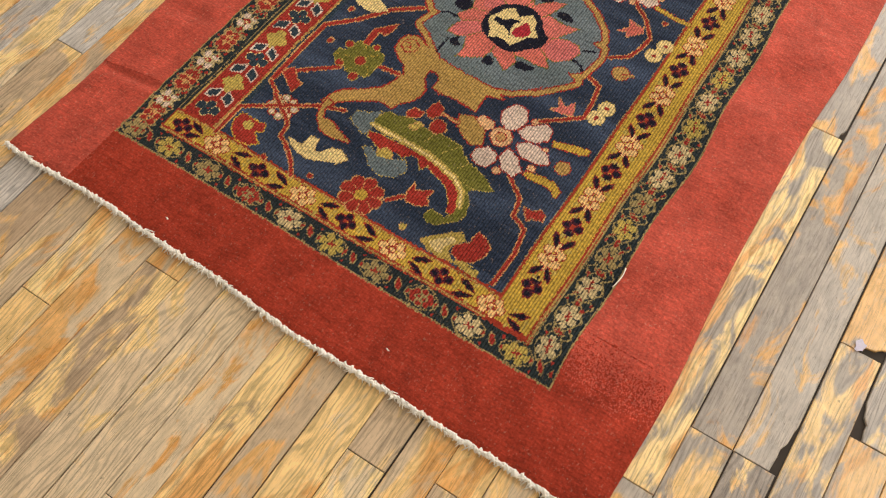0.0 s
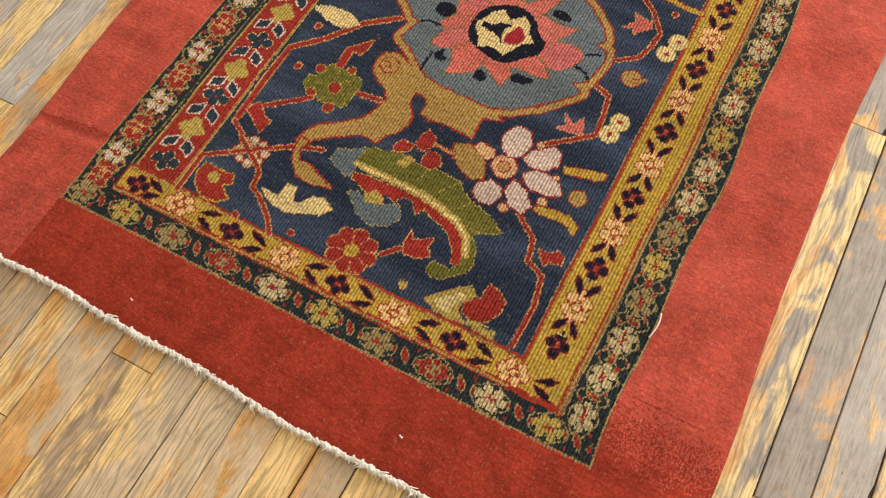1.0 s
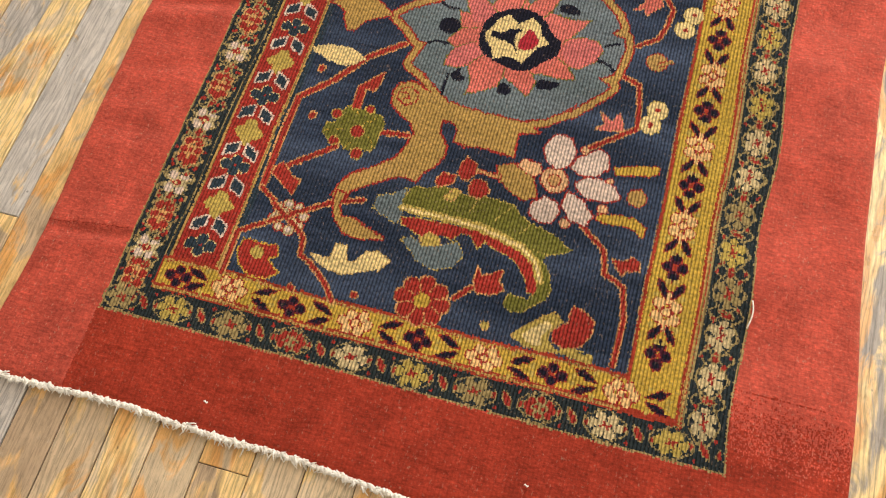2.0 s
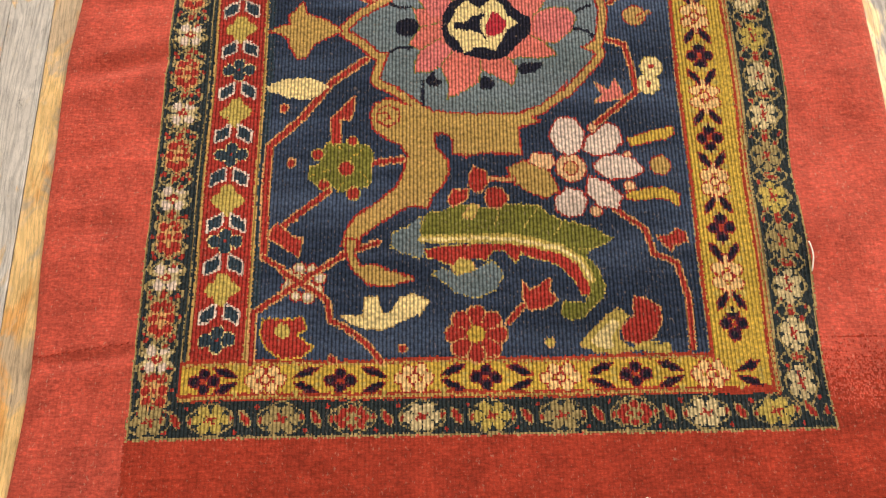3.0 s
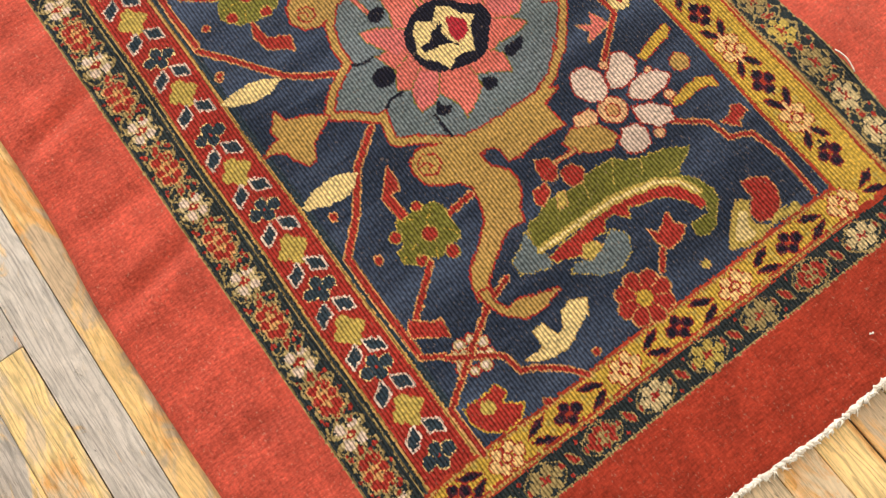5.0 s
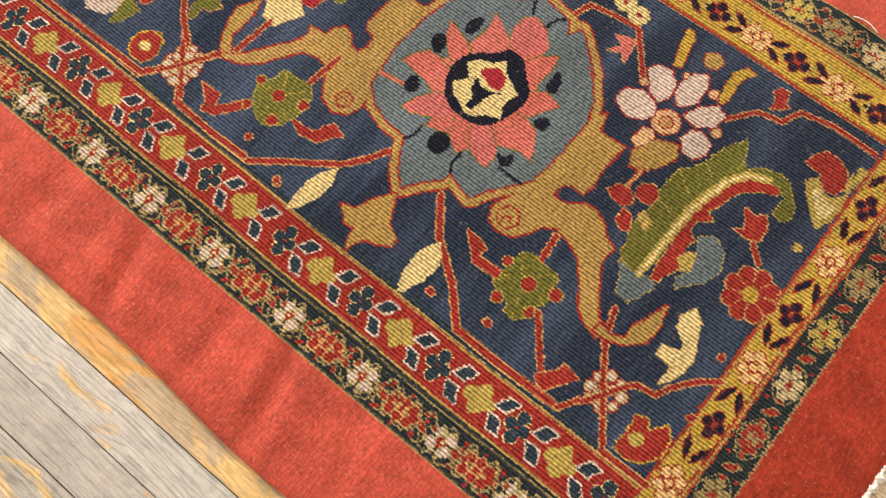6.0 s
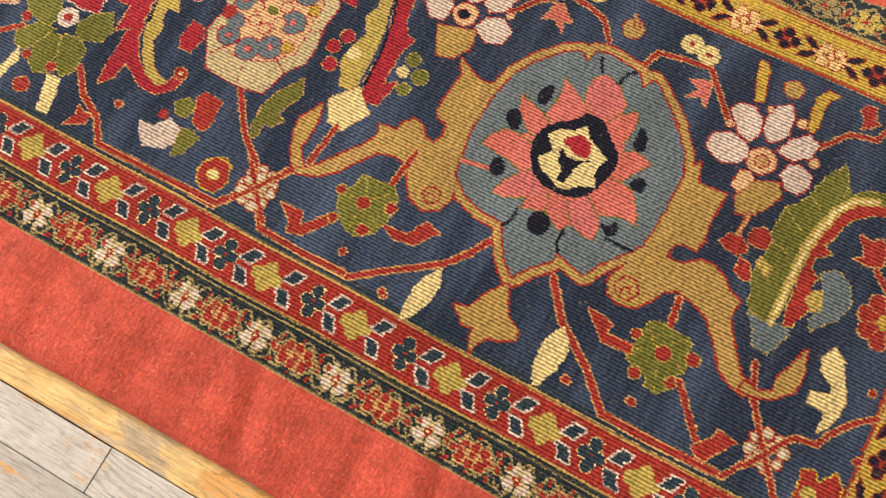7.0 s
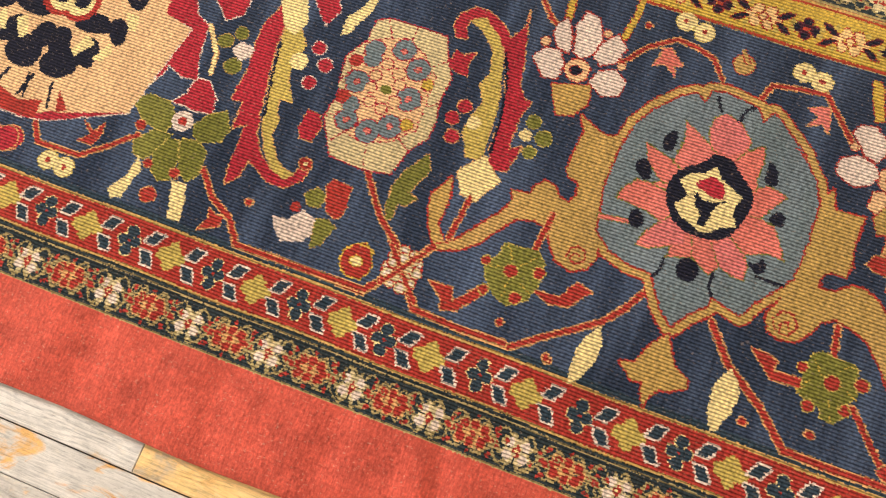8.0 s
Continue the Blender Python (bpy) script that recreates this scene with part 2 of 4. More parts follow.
# knots of one warp rib sit a little above or below their neighbours, so that outlines step from rib to rib
RIBS = (np.arange(NU) // 3)[None, :] + 0 * np.arange(NV)[:, None]
STEP = rng.normal(0, 0.6, (NV // 3 + 1, NU // 3 + 1))
WY = WY + STEP[(np.arange(NV) // 3)[:, None], RIBS]
DYE = np.full(GX.shape, COLORS.index("brick"), np.int32)
PART = np.zeros(GX.shape, np.int32)
PARTS = [("plain_border", "plain brick red pile border")]
MIRRORS = {"": (), "W": (1341,)}
now = {"part": 0, "mirrors": (), "size": 1.0}


def begin(name, label, fold=""):
    """Starts a motif; fold: the line across the rug on whose other side it is woven again."""
    PARTS.append((name, label))
    now["part"], now["mirrors"] = len(PARTS) - 1, MIRRORS[fold]
    for _ in now["mirrors"]:
        PARTS.append((name, label))


def resume(name):
    """Goes on weaving a part that was begun earlier."""
    now["part"], now["mirrors"] = [n for n, _ in PARTS].index(name), ()


def window_of(points, pad):
    xs, ys, pad = [p[0] for p in points], [p[1] for p in points], pad + 18
    i0, i1 = int((min(xs) - pad - LEFT) / DX) - 1, int((max(xs) + pad - LEFT) / DX) + 2
    j0, j1 = int((min(ys) - pad - BOTTOM) / DY) - 1, int((max(ys) + pad - BOTTOM) / DY) + 2
    return slice(max(j0, 0), max(j1, 0)), slice(max(i0, 0), max(i1, 0))


def away(x, y, points, closed):
    """Distance of knots from a line through points."""
    best = np.full(x.shape, 1e9)
    ends = points[1:] + points[:1] if closed else points[1:]
    for (ax, ay), (bx, by) in zip(points, ends):
        dx, dy = bx - ax, by - ay
        t = np.clip(((x - ax) * dx + (y - ay) * dy) / (dx * dx + dy * dy + 1e-9), 0, 1)
        best = np.minimum(best, np.hypot(x - ax - t * dx, y - ay - t * dy))
    return best


def inside(x, y, points):
    odd = np.zeros(x.shape, bool)
    for (ax, ay), (bx, by) in zip(points, points[1:] + points[:1]):
        if ay != by:
            odd ^= ((ay > y) != (by > y)) & (x < (bx - ax) * (y - ay) / (by - ay) + ax)
    return odd


def dye(where, mask, color, number):
    if color:
        DYE[where][mask] = COLORS.index(color)
    PART[where][mask] = number


def each(points):
    yield points, now["part"]
    for n, axis in enumerate(now["mirrors"]):
        yield [(p[0], 2 * axis - p[1], *p[2:]) for p in points], now["part"] + 1 + n


def fill(color, points, edge="", width=0.0):
    for some, number in each(points):
        w = window_of(some, width)
        x, y = WX[w], WY[w]
        if not x.size:
            continue
        body = inside(x, y, some)
        if edge:
            dye(w, body | (away(x, y, some, True) < width), edge, number)
        dye(w, body, color, number)


def line(color, wide, points, edge="", width=0.0):
    for some, number in each(points):
        w = window_of(some, wide / 2 + width)
        if not WX[w].size:
            continue
        d = away(WX[w], WY[w], some, False)
        if edge:
            dye(w, d < wide / 2 + width, edge, number)
        dye(w, d < wide / 2, color, number)


def dots(color, rounds, edge="", width=0.0):
    for some, number in each(rounds):
        for ring in (True, False) if edge else (False,):
            for x, y, r in some:
                grow = width if ring else 0
                w = window_of([(x, y)], r + grow)
                if WX[w].size:
                    dye(w, np.hypot(WX[w] - x, WY[w] - y) < r + grow, edge if ring else color, number)


def smooth(points):
    """Rounds a closed outline by cutting its corners twice."""
    for _ in range(2):
        points = [(a * (1 - t) + c * t, b * (1 - t) + d * t) for (a, b), (c, d) in zip(points, points[1:] + points[:1]) for t in (0.25, 0.75)]
    return points


def panel(color, x0, y0, x1, y1):
    fill(color, [(x0, y0), (x1, y0), (x1, y1), (x0, y1)])


END = 1640
# the side bands drift inwards towards the far end
DRIFT = 5 * np.clip((GY - 500) / 400, 0, 1) * np.clip(GX / 80, 0, 1) * np.clip((240 - GX) / 110, 0, 1)
WX = WX - DRIFT
# the bottom strip of the plain border is a piece of its own; its deeper red holds pile shade
begin("plain_border_end", "red pile strip sewn across the rug end, its pile shade painted deeper")
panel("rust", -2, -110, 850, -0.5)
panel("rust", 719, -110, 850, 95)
# the painted shade of the corner thins out knot by knot into brick
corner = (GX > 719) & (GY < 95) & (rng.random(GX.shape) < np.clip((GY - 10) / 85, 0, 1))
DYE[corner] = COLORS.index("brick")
begin("field", "navy blue woven field with fine ribs")
panel("navy", 121, 79, 600, END)
begin("guard_band", "dark green guard band with cream and red blossoms")
panel("khaki", 0, 0, 719, END)
panel("moss", 2.5, 2.5, 716.5, END)
panel("khaki", 50, 38, 671, END)
begin("side_band", "red side band with yellow lozenges and blue crosses")
panel("moss", 52, 38, 121, END)
panel("gold", 56, 38, 121, END)
panel("red", 59, 40, 115, END)
panel("gold", 115, 40, 118.5, END)
begin("gold_band", "golden band with pale rosettes and maroon leaves")
panel("rust", 50, 38, 668, 81)
panel("gold", 50, 40, 666, 43)
panel("rust", 50, 43, 664, 79)
panel("mustard", 53, 46, 664, 75)
panel("rust", 600, 38, 668, END)
panel("gold", 664, 40, 667, END)
panel("mustard", 604, 46, 661, END)
panel("mustard", 560, 46, 640, 75)
panel("gold", 53, 75.5, 600, 77.5)
resume("field")
panel("navy", 121, 81, 599, END)
panel("teal", 119, 81, 127, END)


def turned(x, y, angle, points):
    c, s, k = math.cos(angle), math.sin(angle), now["size"]
    return [(x + k * (c * px - s * py), y + k * (s * px + c * py), *(k * r for r in rest)) for px, py, *rest in points]


def blossom(x, y, angle, color):
    """Eight-lobed guard band blossom with a red heart inside a curled stem."""
    a = lambda pts: turned(x, y, angle, pts)
    ring = [(24 * math.cos(k * 0.262), 15.5 * math.sin(k * 0.262) * (1 + 0.12 * math.cos(k * 1.048))) for k in range(25)]
    line("khaki", 1.8, a(ring))
    if color == "red":
        dots("khaki", a([(13.5 * math.cos(k * 0.785), 8.5 * math.sin(k * 0.785), 5.6) for k in range(8)]))
        dots("red", a([(13.5 * math.cos(k * 0.785), 8.5 * math.sin(k * 0.785), 4.2) for k in range(8)]))
        dots("khaki", a([(0, 0, 6.2)]))
        dots("red", a([(-4, 0, 2.2), (4, 0, 2.2)]))
    else:
        dots(color, a([(13 * math.cos(k * 1.047), 9 * math.sin(k * 1.047), 6.0) for k in range(6)] + [(0, 0, 6)]))
        for k in range(6):
            u, v = math.cos(k * 1.047 + 0.524), math.sin(k * 1.047 + 0.524)
            line("moss", 1.3, a([(11 * u, 7 * v), (20 * u, 15 * v)]))
        line("red", 2.4, a([(-6, -2), (6, 2)]))
        line("red", 2.2, a([(-3, 4), (3, -4)]))


def spider(x, y, angle):
    """Cream blossom of the side guard band: a toothed star with a red heart between dark hooks."""
    a = lambda pts: turned(x, y, angle, pts)
    star = [((20 if k % 2 else 12) * math.cos(k * 0.393), (19 if k % 2 else 11) * math.sin(k * 0.393)) for k in range(16)]
    for side in (-1, 1):
        line("khaki", 2.2, a([(side * 27, -17), (side * 25, 6), (side * 18, 17), (side * 8, 21), (side * 4, 16)]))
        dots("red", a([(side * 24, -8, 2.6)]))
    fill("bone", a(star), "khaki", 1.0)
    dots("white", a([(-9, 7, 5.4), (9, 7, 5.4), (-9, -7, 5), (9, -7, 5)]))
    line("moss", 2.0, a([(0, 7), (0, 20)]))
    line("moss", 1.6, a([(-8, -1), (-17, -2)]))
    line("moss", 1.6, a([(8, -1), (17, -2)]))
    fill("red", a([(0, 9), (5, 0), (0, -7), (-5, 0)]))
    dots("cream", a([(0, 0, 1.8)]))


def ember(x, y, angle):
    """Red blossom of the side guard band inside a pale diamond lattice."""
    a = lambda pts: turned(x, y, angle, pts)
    line("khaki", 2.2, a([(-27, 0), (-13, 18), (0, 8), (13, 18), (27, 0), (13, -18), (0, -8), (-13, -18), (-27, 0)]))
    dots("red", a([(-12, 7, 5.4), (0, 9, 5), (12, 7, 5.4), (-12, -7, 5.4), (0, -9, 5), (12, -7, 5.4), (-17, 0, 4.2), (17, 0, 4.2)]), "tan", 1.5)
    dots("tan", a([(-4, 0, 4.5), (4, 0, 4.5)]))
    dots("red", a([(0, 0, 3.2)]))
    for side in (-1, 1):
        dots("red", a([(side * 24, 14, 2.6), (side * 24, -14, 2.6), (0, side * 19, 2.2)]))


def tears(x, y, angle):
    """The red drops between two blossoms."""
    a = lambda pts: turned(x, y, angle, pts)
    fill("red", a([(-7, -4), (-1, -4.5), (6, 1), (8, 6), (1, 5), (-5, 1)]), "khaki", 1.7)
    for k in (-1, 1):
        fill("red", a([(1 * k, 12 * k), (5 * k, 14 * k), (3 * k, 17 * k), (-3 * k, 16 * k)]), "khaki", 1.0)
        dots("red", a([(-12 * k, 11 * k, 2.2)]))


resume("guard_band")
for phase in (0, math.pi):
    line("khaki", 2.4, [(26 + 19 * math.sin(k * 0.32 + phase), 60 + 2.75 * k) for k in range(570)])
    line("khaki", 2.4, [(693 + 19 * math.sin(k * 0.32 + phase), 60 + 2.65 * k) for k in range(590)])
BLOSSOM, DROPS = "small four-lobed blossom in the guard band", "pair of red drops in the guard band"
SIDE_ROW = [52, 85, 129, 174, 220, 266, 320, 376, 430, 483, 540, 597, 648, 699, 747, 796, 849, 902, 952, 1004, 1058, 1112, 1168, 1224]
for k, y in enumerate(SIDE_ROW + [1224 + 54 * n for n in range(1, 6)]):
    begin("blossom", BLOSSOM)
    if k % 2:
        spider(25, y, math.pi / 2)
    else:
        ember(25, y, math.pi / 2)
    begin("drop_motif", DROPS)
    tears(25, y + 26, 0.6)
for k, c in enumerate(("khaki", "ochre", "khaki", "red", "bone", "ochre", "khaki", "red", "bone", "ochre")):
    x = 14 + 71.8 * k
    begin("blossom", BLOSSOM)
    blossom(x + (8 if k == 0 else 0), 19.5, 0, c)
    begin("drop_motif", DROPS)
    tears(x + 36, 19.5, math.pi / 2)
for k in range(28):
    y = 48 + 51.6 * k
    begin("blossom", BLOSSOM)
    blossom(692, y, math.pi / 2, ("bone", "bone", "bone", "khaki", "ochre", "khaki", "bone", "bone", "ochre", "bone", "ochre")[k % 11])
    begin("drop_motif", DROPS)
    tears(692, y + 26, 0.9 if k % 2 else -0.9)

LOZENGES = [46, 158, 264, 375, 488, 608, 725, 834]
for k, y in enumerate(LOZENGES + [834 + 113 * n for n in range(1, 8)]):
    x = 86
    begin("lozenge", "yellow stepped lozenge in the red side band")
    if k:
        fill("ochre", [(x - 19, y), (x - 14, y + 8), (x - 10, y + 8), (x - 6, y + 19), (x + 5, y + 19), (x + 10, y + 9), (x + 15, y + 7), (x + 20, y), (x + 12, y - 8), (x + 8, y - 9), (x + 5, y - 19), (x - 5, y - 19), (x - 9, y - 8), (x - 14, y - 7)], "rust", 1.2)
    yb = y + 56.6
    begin("cross", "blue four-petalled cross in the red side band")
    dots("teal", [(x - 12, yb, 7), (x + 12, yb, 7), (x, yb + 8, 6.5), (x, yb - 8, 6.5), (x, yb, 6)], "cream", 1.0)
    dots("red", [(x, yb, 2.0)])
    for ys, way in ((y + 28, -1), (y - 28, 1)):
        for side in (-1, 1) if ys > 100 else ():
            cx = x + side * 12
            begin("diamond", "navy diamond edged in white")
            fill("teal", [(cx - side * 6.5, ys + 11), (cx + side * 8, ys + 3), (cx + side * 8, ys - 10), (cx - side * 6.5, ys - 2)], "white", 2.3)


def rosette(x, y, angle):
    a = lambda pts: turned(x, y, angle, pts)
    begin("rosette", "pale six-petalled rosette in the golden band")
    dots("peach", a([(-14.5, 0, 5.8), (14.5, 0, 5.8), (-6.5, 8.5, 5.6), (7.5, 8.5, 5.6), (-7.5, -8.5, 5.6), (6.5, -8.5, 5.6)]), "red", 1.3)
    dots("peach", a([(0, 0, 4)]), "red", 1.7)


def cross(x, y, angle):
    a = lambda pts: turned(x, y, angle, pts)
    begin("cross", "maroon and navy cross in the golden band")
    dots("maroon", a([(-10, 0, 6.2), (10, 0, 6.2), (0, 7.5, 5.8), (0, -7.5, 5.8)]), "rust", 0.9)
    dots("black", a([(-10.5, 0, 3.8), (10.5, 0, 3.8), (0, 8, 3.6), (0, -8, 3.6)]))
    dots("rust", a([(0, 0, 2.5)]))


def leaves(x, y, angle, way, long=0.9):
    a = lambda pts: turned(x, y, angle, [(p[0] * long, *p[1:]) for p in pts])
    for k in (-1, 1):
        begin("leaf", "dark maroon leaf in the golden band")
        fill("maroon", a([(way * -15, 2.5 * k), (way * -4, 2.5 * k), (way * 7, 6 * k), (way * 15, 13.5 * k), (way * 3, 13.5 * k), (way * -7, 9 * k)]), "rust", 0.8)
        line("black", 4.4, a([(way * -7, 5 * k), (way * 7, 9.5 * k)]))
        dots("ochre", a([(way * -11, 13 * k, 3.0), (way * 14, 4 * k, 3.0)]))


resume("gold_band")
for k in range(4):
    rosette(140 + 152.5 * k, 59, 0)
    if k < 3:
        cross(216 + 152.5 * k, 59, 0)
    leaves(140 + 152.5 * k + 41, 59, 0, 1)
    leaves(140 + 152.5 * k - 41, 59, 0, -1)
cross(77, 59, 0)
now["size"] = 1.12
cross(629, 112, math.pi / 2)
for k in range(14):
    y = 164 + 109.5 * k
    rosette(629, y, math.pi / 2)
    cross(629, y + 55, math.pi / 2)
    leaves(629, y + 27, math.pi / 2, 1, 0.66)
    leaves(629, y - 27, math.pi / 2, -1, 0.66)

def pale_cluster(x, y):
    """Small pale petals scattered round a crossing of stems."""
    ring = [(x + 18 * math.cos(k * 0.785 + 0.3), y + 17 * math.sin(k * 0.785 + 0.3), 5.4 if k % 2 else 6.4) for k in range(8)]
    dots("bone", ring, "red", 1.5)
    dots("white", [(a, b, r - 2.6) for a, b, r in ring])
    dots("bone", [(x - 7, y + 5, 5), (x + 7, y - 5, 5)], "red", 1.5)


now["size"] = 1.0
# the large motifs of the field
WX = WX + DRIFT
begin("vine", "red vine stem edged in tan")
line("red", 6, [(134, 953), (133, 891), (131, 826), (163, 804), (210, 768)], "tan", 1.8)
begin("vine", "red vine stem edged in tan")
line("red", 6, [(204, 820), (168, 790), (135, 762), (130, 701), (130, 646), (163, 601), (193, 557), (218, 536), (245, 520)], "tan", 1.8)
begin("vine", "red vine stem edged in tan")
line("red", 7, [(238, 442), (198, 411), (166, 367), (129, 331), (128, 274), (129, 195)], "tan", 1.8)
line("red", 5, [(129, 195), (163, 173), (180, 163), (201, 145), (205, 123), (220, 116), (244, 96), (258, 78)], "tan", 1.6)
begin("vine", "red vine stem edged in tan")
line("red", 5.5, [(255, 210), (220, 198), (170, 165), (122, 131), (124, 76)], "tan", 1.8)
begin("vine", "red vine stem edged in tan")
line("red", 5, [(516, 243), (540, 225), (548, 215), (553, 191), (577, 180), (585, 140), (582, 86)], "tan", 1.6)
fill("red", [(558, 212), (570, 210), (581, 219), (589, 215), (591, 204), (577, 201), (572, 193)], "tan", 1.4)
begin("vine", "red vine stem edged in tan")
line("red", 5, [(523, 462), (543, 454), (550, 422), (553, 392), (529, 372), (502, 350)], "tan", 1.6)
fill("salmon", [(504, 404), (521, 394), (528, 408), (535, 394), (537, 383), (525, 381), (502, 377), (513, 388)], "tan", 1)
begin("vine", "red vine stem edged in tan")
line("red", 5, [(512, 636), (542, 613), (564, 580), (560, 554), (552, 530), (529, 513)], "tan", 1.6)
fill("salmon", [(520, 600), (534, 594), (546, 595), (550, 584), (544, 577), (531, 563), (527, 574), (513, 568), (527, 587)], "tan", 1)
begin("vine", "red vine stem edged in tan")
line("red", 5, [(562, 756), (539, 737), (531, 723)], "tan", 1.6)
begin("vine", "red vine stem edged in tan")
line("red", 6, [(274, 879), (226, 844), (200, 812), (165, 787), (134, 764), (131, 707), (132, 652)], "tan", 1.8)
begin("vine", "red vine stem edged in tan")
line("red", 6, [(206, 1069), (176, 1044), (160, 1014), (133, 994), (133, 915), (135, 825), (174, 798), (211, 769)], "tan", 1.8)
fill("red", [(133, 1047), (149, 1039), (163, 1042), (158, 1031), (158, 1021), (146, 1022)], "tan", 1.3)
begin("medallion", "grey-blue palmette medallion with pink petals and a cream star")
OUTLINE = [(298, 596), (278, 574), (269, 549), (267, 520), (252, 513), (231, 500), (216, 483), (236, 470), (253, 452), (266, 451), (261, 434), (256, 414), (276, 403), (297, 386), (315, 372), (341, 368), (376, 366), (414, 366), (439, 376), (461, 394), (476, 412), (467, 396), (483, 414), (500, 432), (508, 443), (490, 452), (507, 461), (511, 481), (514, 502), (510, 520), (492, 523), (502, 536), (492, 554), (466, 578), (441, 593), (409, 600), (380, 603), (347, 604), (321, 599)]
fill("gold", OUTLINE, "red", 13)
fill("gold", OUTLINE, "gold", 10.8)
begin("arabesque_stem", "golden arabesque stem outlined in red")
fill("gold", [(416, 363), (437, 354), (412, 346), (415, 312), (394, 315), (372, 317), (354, 314), (339, 318), (339, 333), (329, 343), (315, 343), (317, 324), (331, 308), (332, 294), (325, 278), (313, 266), (308, 252), (293, 255), (278, 248), (251, 230), (236, 219), (230, 201), (216, 208), (221, 227), (230, 241), (254, 257), (275, 277), (282, 295), (287, 315), (279, 328), (263, 336), (248, 348), (245, 366), (251, 381), (266, 387), (287, 379), (319, 367)], "red", 2.6)
fill("gold", [(231, 213), (228, 197), (236, 183), (252, 184), (270, 176), (293, 168), (273, 162), (259, 161), (244, 165), (227, 182), (221, 200), (220, 214)], "red", 2.4)
line("red", 2.2, [(255, 374), (265, 379), (277, 372), (277, 358), (263, 351), (251, 358), (252, 368), (263, 370), (267, 362), (260, 360)])
begin("arabesque_stem", "golden arabesque stem outlined in red")
fill("gold", [(419, 605), (412, 619), (415, 633), (428, 658), (407, 648), (379, 652), (359, 654), (348, 649), (346, 636), (329, 632), (317, 638), (320, 651), (331, 659), (334, 674), (323, 683), (312, 686), (310, 706), (300, 701), (278, 709), (256, 726), (233, 742), (221, 755), (215, 768), (210, 762), (219, 737), (236, 718), (263, 700), (278, 688), (284, 668), (280, 650), (262, 640), (247, 628), (240, 608), (248, 592), (265, 586), (302, 593), (345, 599)], "red", 2.6)
fill("gold", [(301, 779), (289, 785), (274, 794), (256, 792), (236, 785), (215, 771), (221, 759), (240, 775), (259, 773), (278, 773)], "red", 2.4)
line("red", 2.2, [(255, 618), (265, 618), (271, 609), (267, 599), (255, 598), (249, 607), (254, 614), (262, 610), (260, 604)])
resume("medallion")
fill("gold", OUTLINE, "gold", 10)
fill("slate", OUTLINE, "red", 2.4)
fill("salmon", [(343, 587), (360, 582), (373, 570), (374, 554), (380, 544), (399, 565), (421, 575), (410, 539), (441, 533), (464, 539), (442, 502), (459, 510), (478, 508), (488, 495), (482, 476), (463, 460), (448, 462), (462, 443), (440, 439), (422, 442), (407, 437), (414, 425), (408, 402), (381, 419), (372, 423), (368, 407), (350, 394), (333, 386), (335, 404), (325, 429), (312, 422), (296, 421), (296, 435), (302, 451), (288, 460), (302, 482), (292, 512), (308, 506), (295, 534), (295, 548), (315, 542), (331, 529), (339, 547), (341, 566)], "olive", 1.4)
fill("pink", [(441, 499), (458, 509), (476, 507), (487, 494), (481, 477), (462, 462), (447, 466), (437, 479)])
fill("pink", [(341, 450), (326, 431), (313, 424), (298, 423), (297, 435), (303, 452), (321, 464), (331, 459)])
fill("pink", [(320, 537), (341, 523), (328, 499), (314, 496), (307, 514), (299, 531), (298, 542)])
line("olive", 1.5, [(380, 544), (380, 528)])
line("olive", 1.5, [(410, 539), (403, 527)])
line("olive", 1.5, [(442, 502), (433, 493)])
line("olive", 1.5, [(448, 462), (430, 473)])
line("olive", 1.5, [(407, 437), (400, 442)])
line("olive", 1.5, [(372, 423), (372, 437)])
line("olive", 1.5, [(325, 429), (341, 450)])
line("olive", 1.5, [(302, 451), (327, 468)])
line("olive", 1.5, [(302, 482), (325, 490)])
line("olive", 1.5, [(331, 529), (343, 520)])
line("olive", 1.5, [(374, 554), (371, 534)])
line("salmon", 5, [(314, 599), (319, 565)], "olive", 1)
fill("black", smooth([(383, 577), (396, 578), (403, 569), (392, 558), (378, 556), (375, 565)]))
fill("black", smooth([(424, 558), (444, 556), (450, 544), (437, 542), (424, 542), (418, 549)]))
fill("black", smooth([(316, 565), (331, 567), (341, 559), (324, 545), (314, 550)]))
fill("black", smooth([(417, 432), (433, 433), (448, 433), (436, 420), (420, 416), (414, 423)]))
fill("black", smooth([(371, 415), (384, 413), (389, 401), (378, 396), (368, 400)]))
fill("black", smooth([(279, 498), (297, 495), (301, 480), (290, 469), (274, 473), (270, 487)]))
fill("black", smooth([(320, 425), (317, 414), (330, 407), (318, 400), (307, 407), (309, 415)]))
line("black", 3.6, [(265, 519), (275, 513), (289, 513)])
line("black", 3.6, [(266, 451), (277, 456), (291, 456)])
line("black", 3.6, [(305, 409), (304, 392), (305, 379)])
line("black", 3.6, [(483, 480), (498, 475), (508, 468)])
line("black", 3.6, [(490, 503), (506, 511)])
line("black", 3.6, [(486, 478), (500, 475), (507, 466)])
fill("black", smooth([(348, 526), (366, 534), (389, 535), (407, 524), (415, 509), (431, 500), (436, 487), (431, 470), (413, 456), (405, 442), (387, 436), (365, 440), (346, 446), (331, 459), (327, 481), (328, 499), (335, 513)]))
fill("cream", [(359, 520), (373, 509), (389, 524), (402, 515), (408, 499), (419, 489), (405, 478), (400, 467), (391, 450), (378, 454), (367, 454), (353, 446), (347, 463), (337, 472), (334, 485), (342, 498), (346, 511)])
fill("crimson", [(389, 505), (399, 500), (406, 489), (400, 473), (382, 469), (379, 480)])
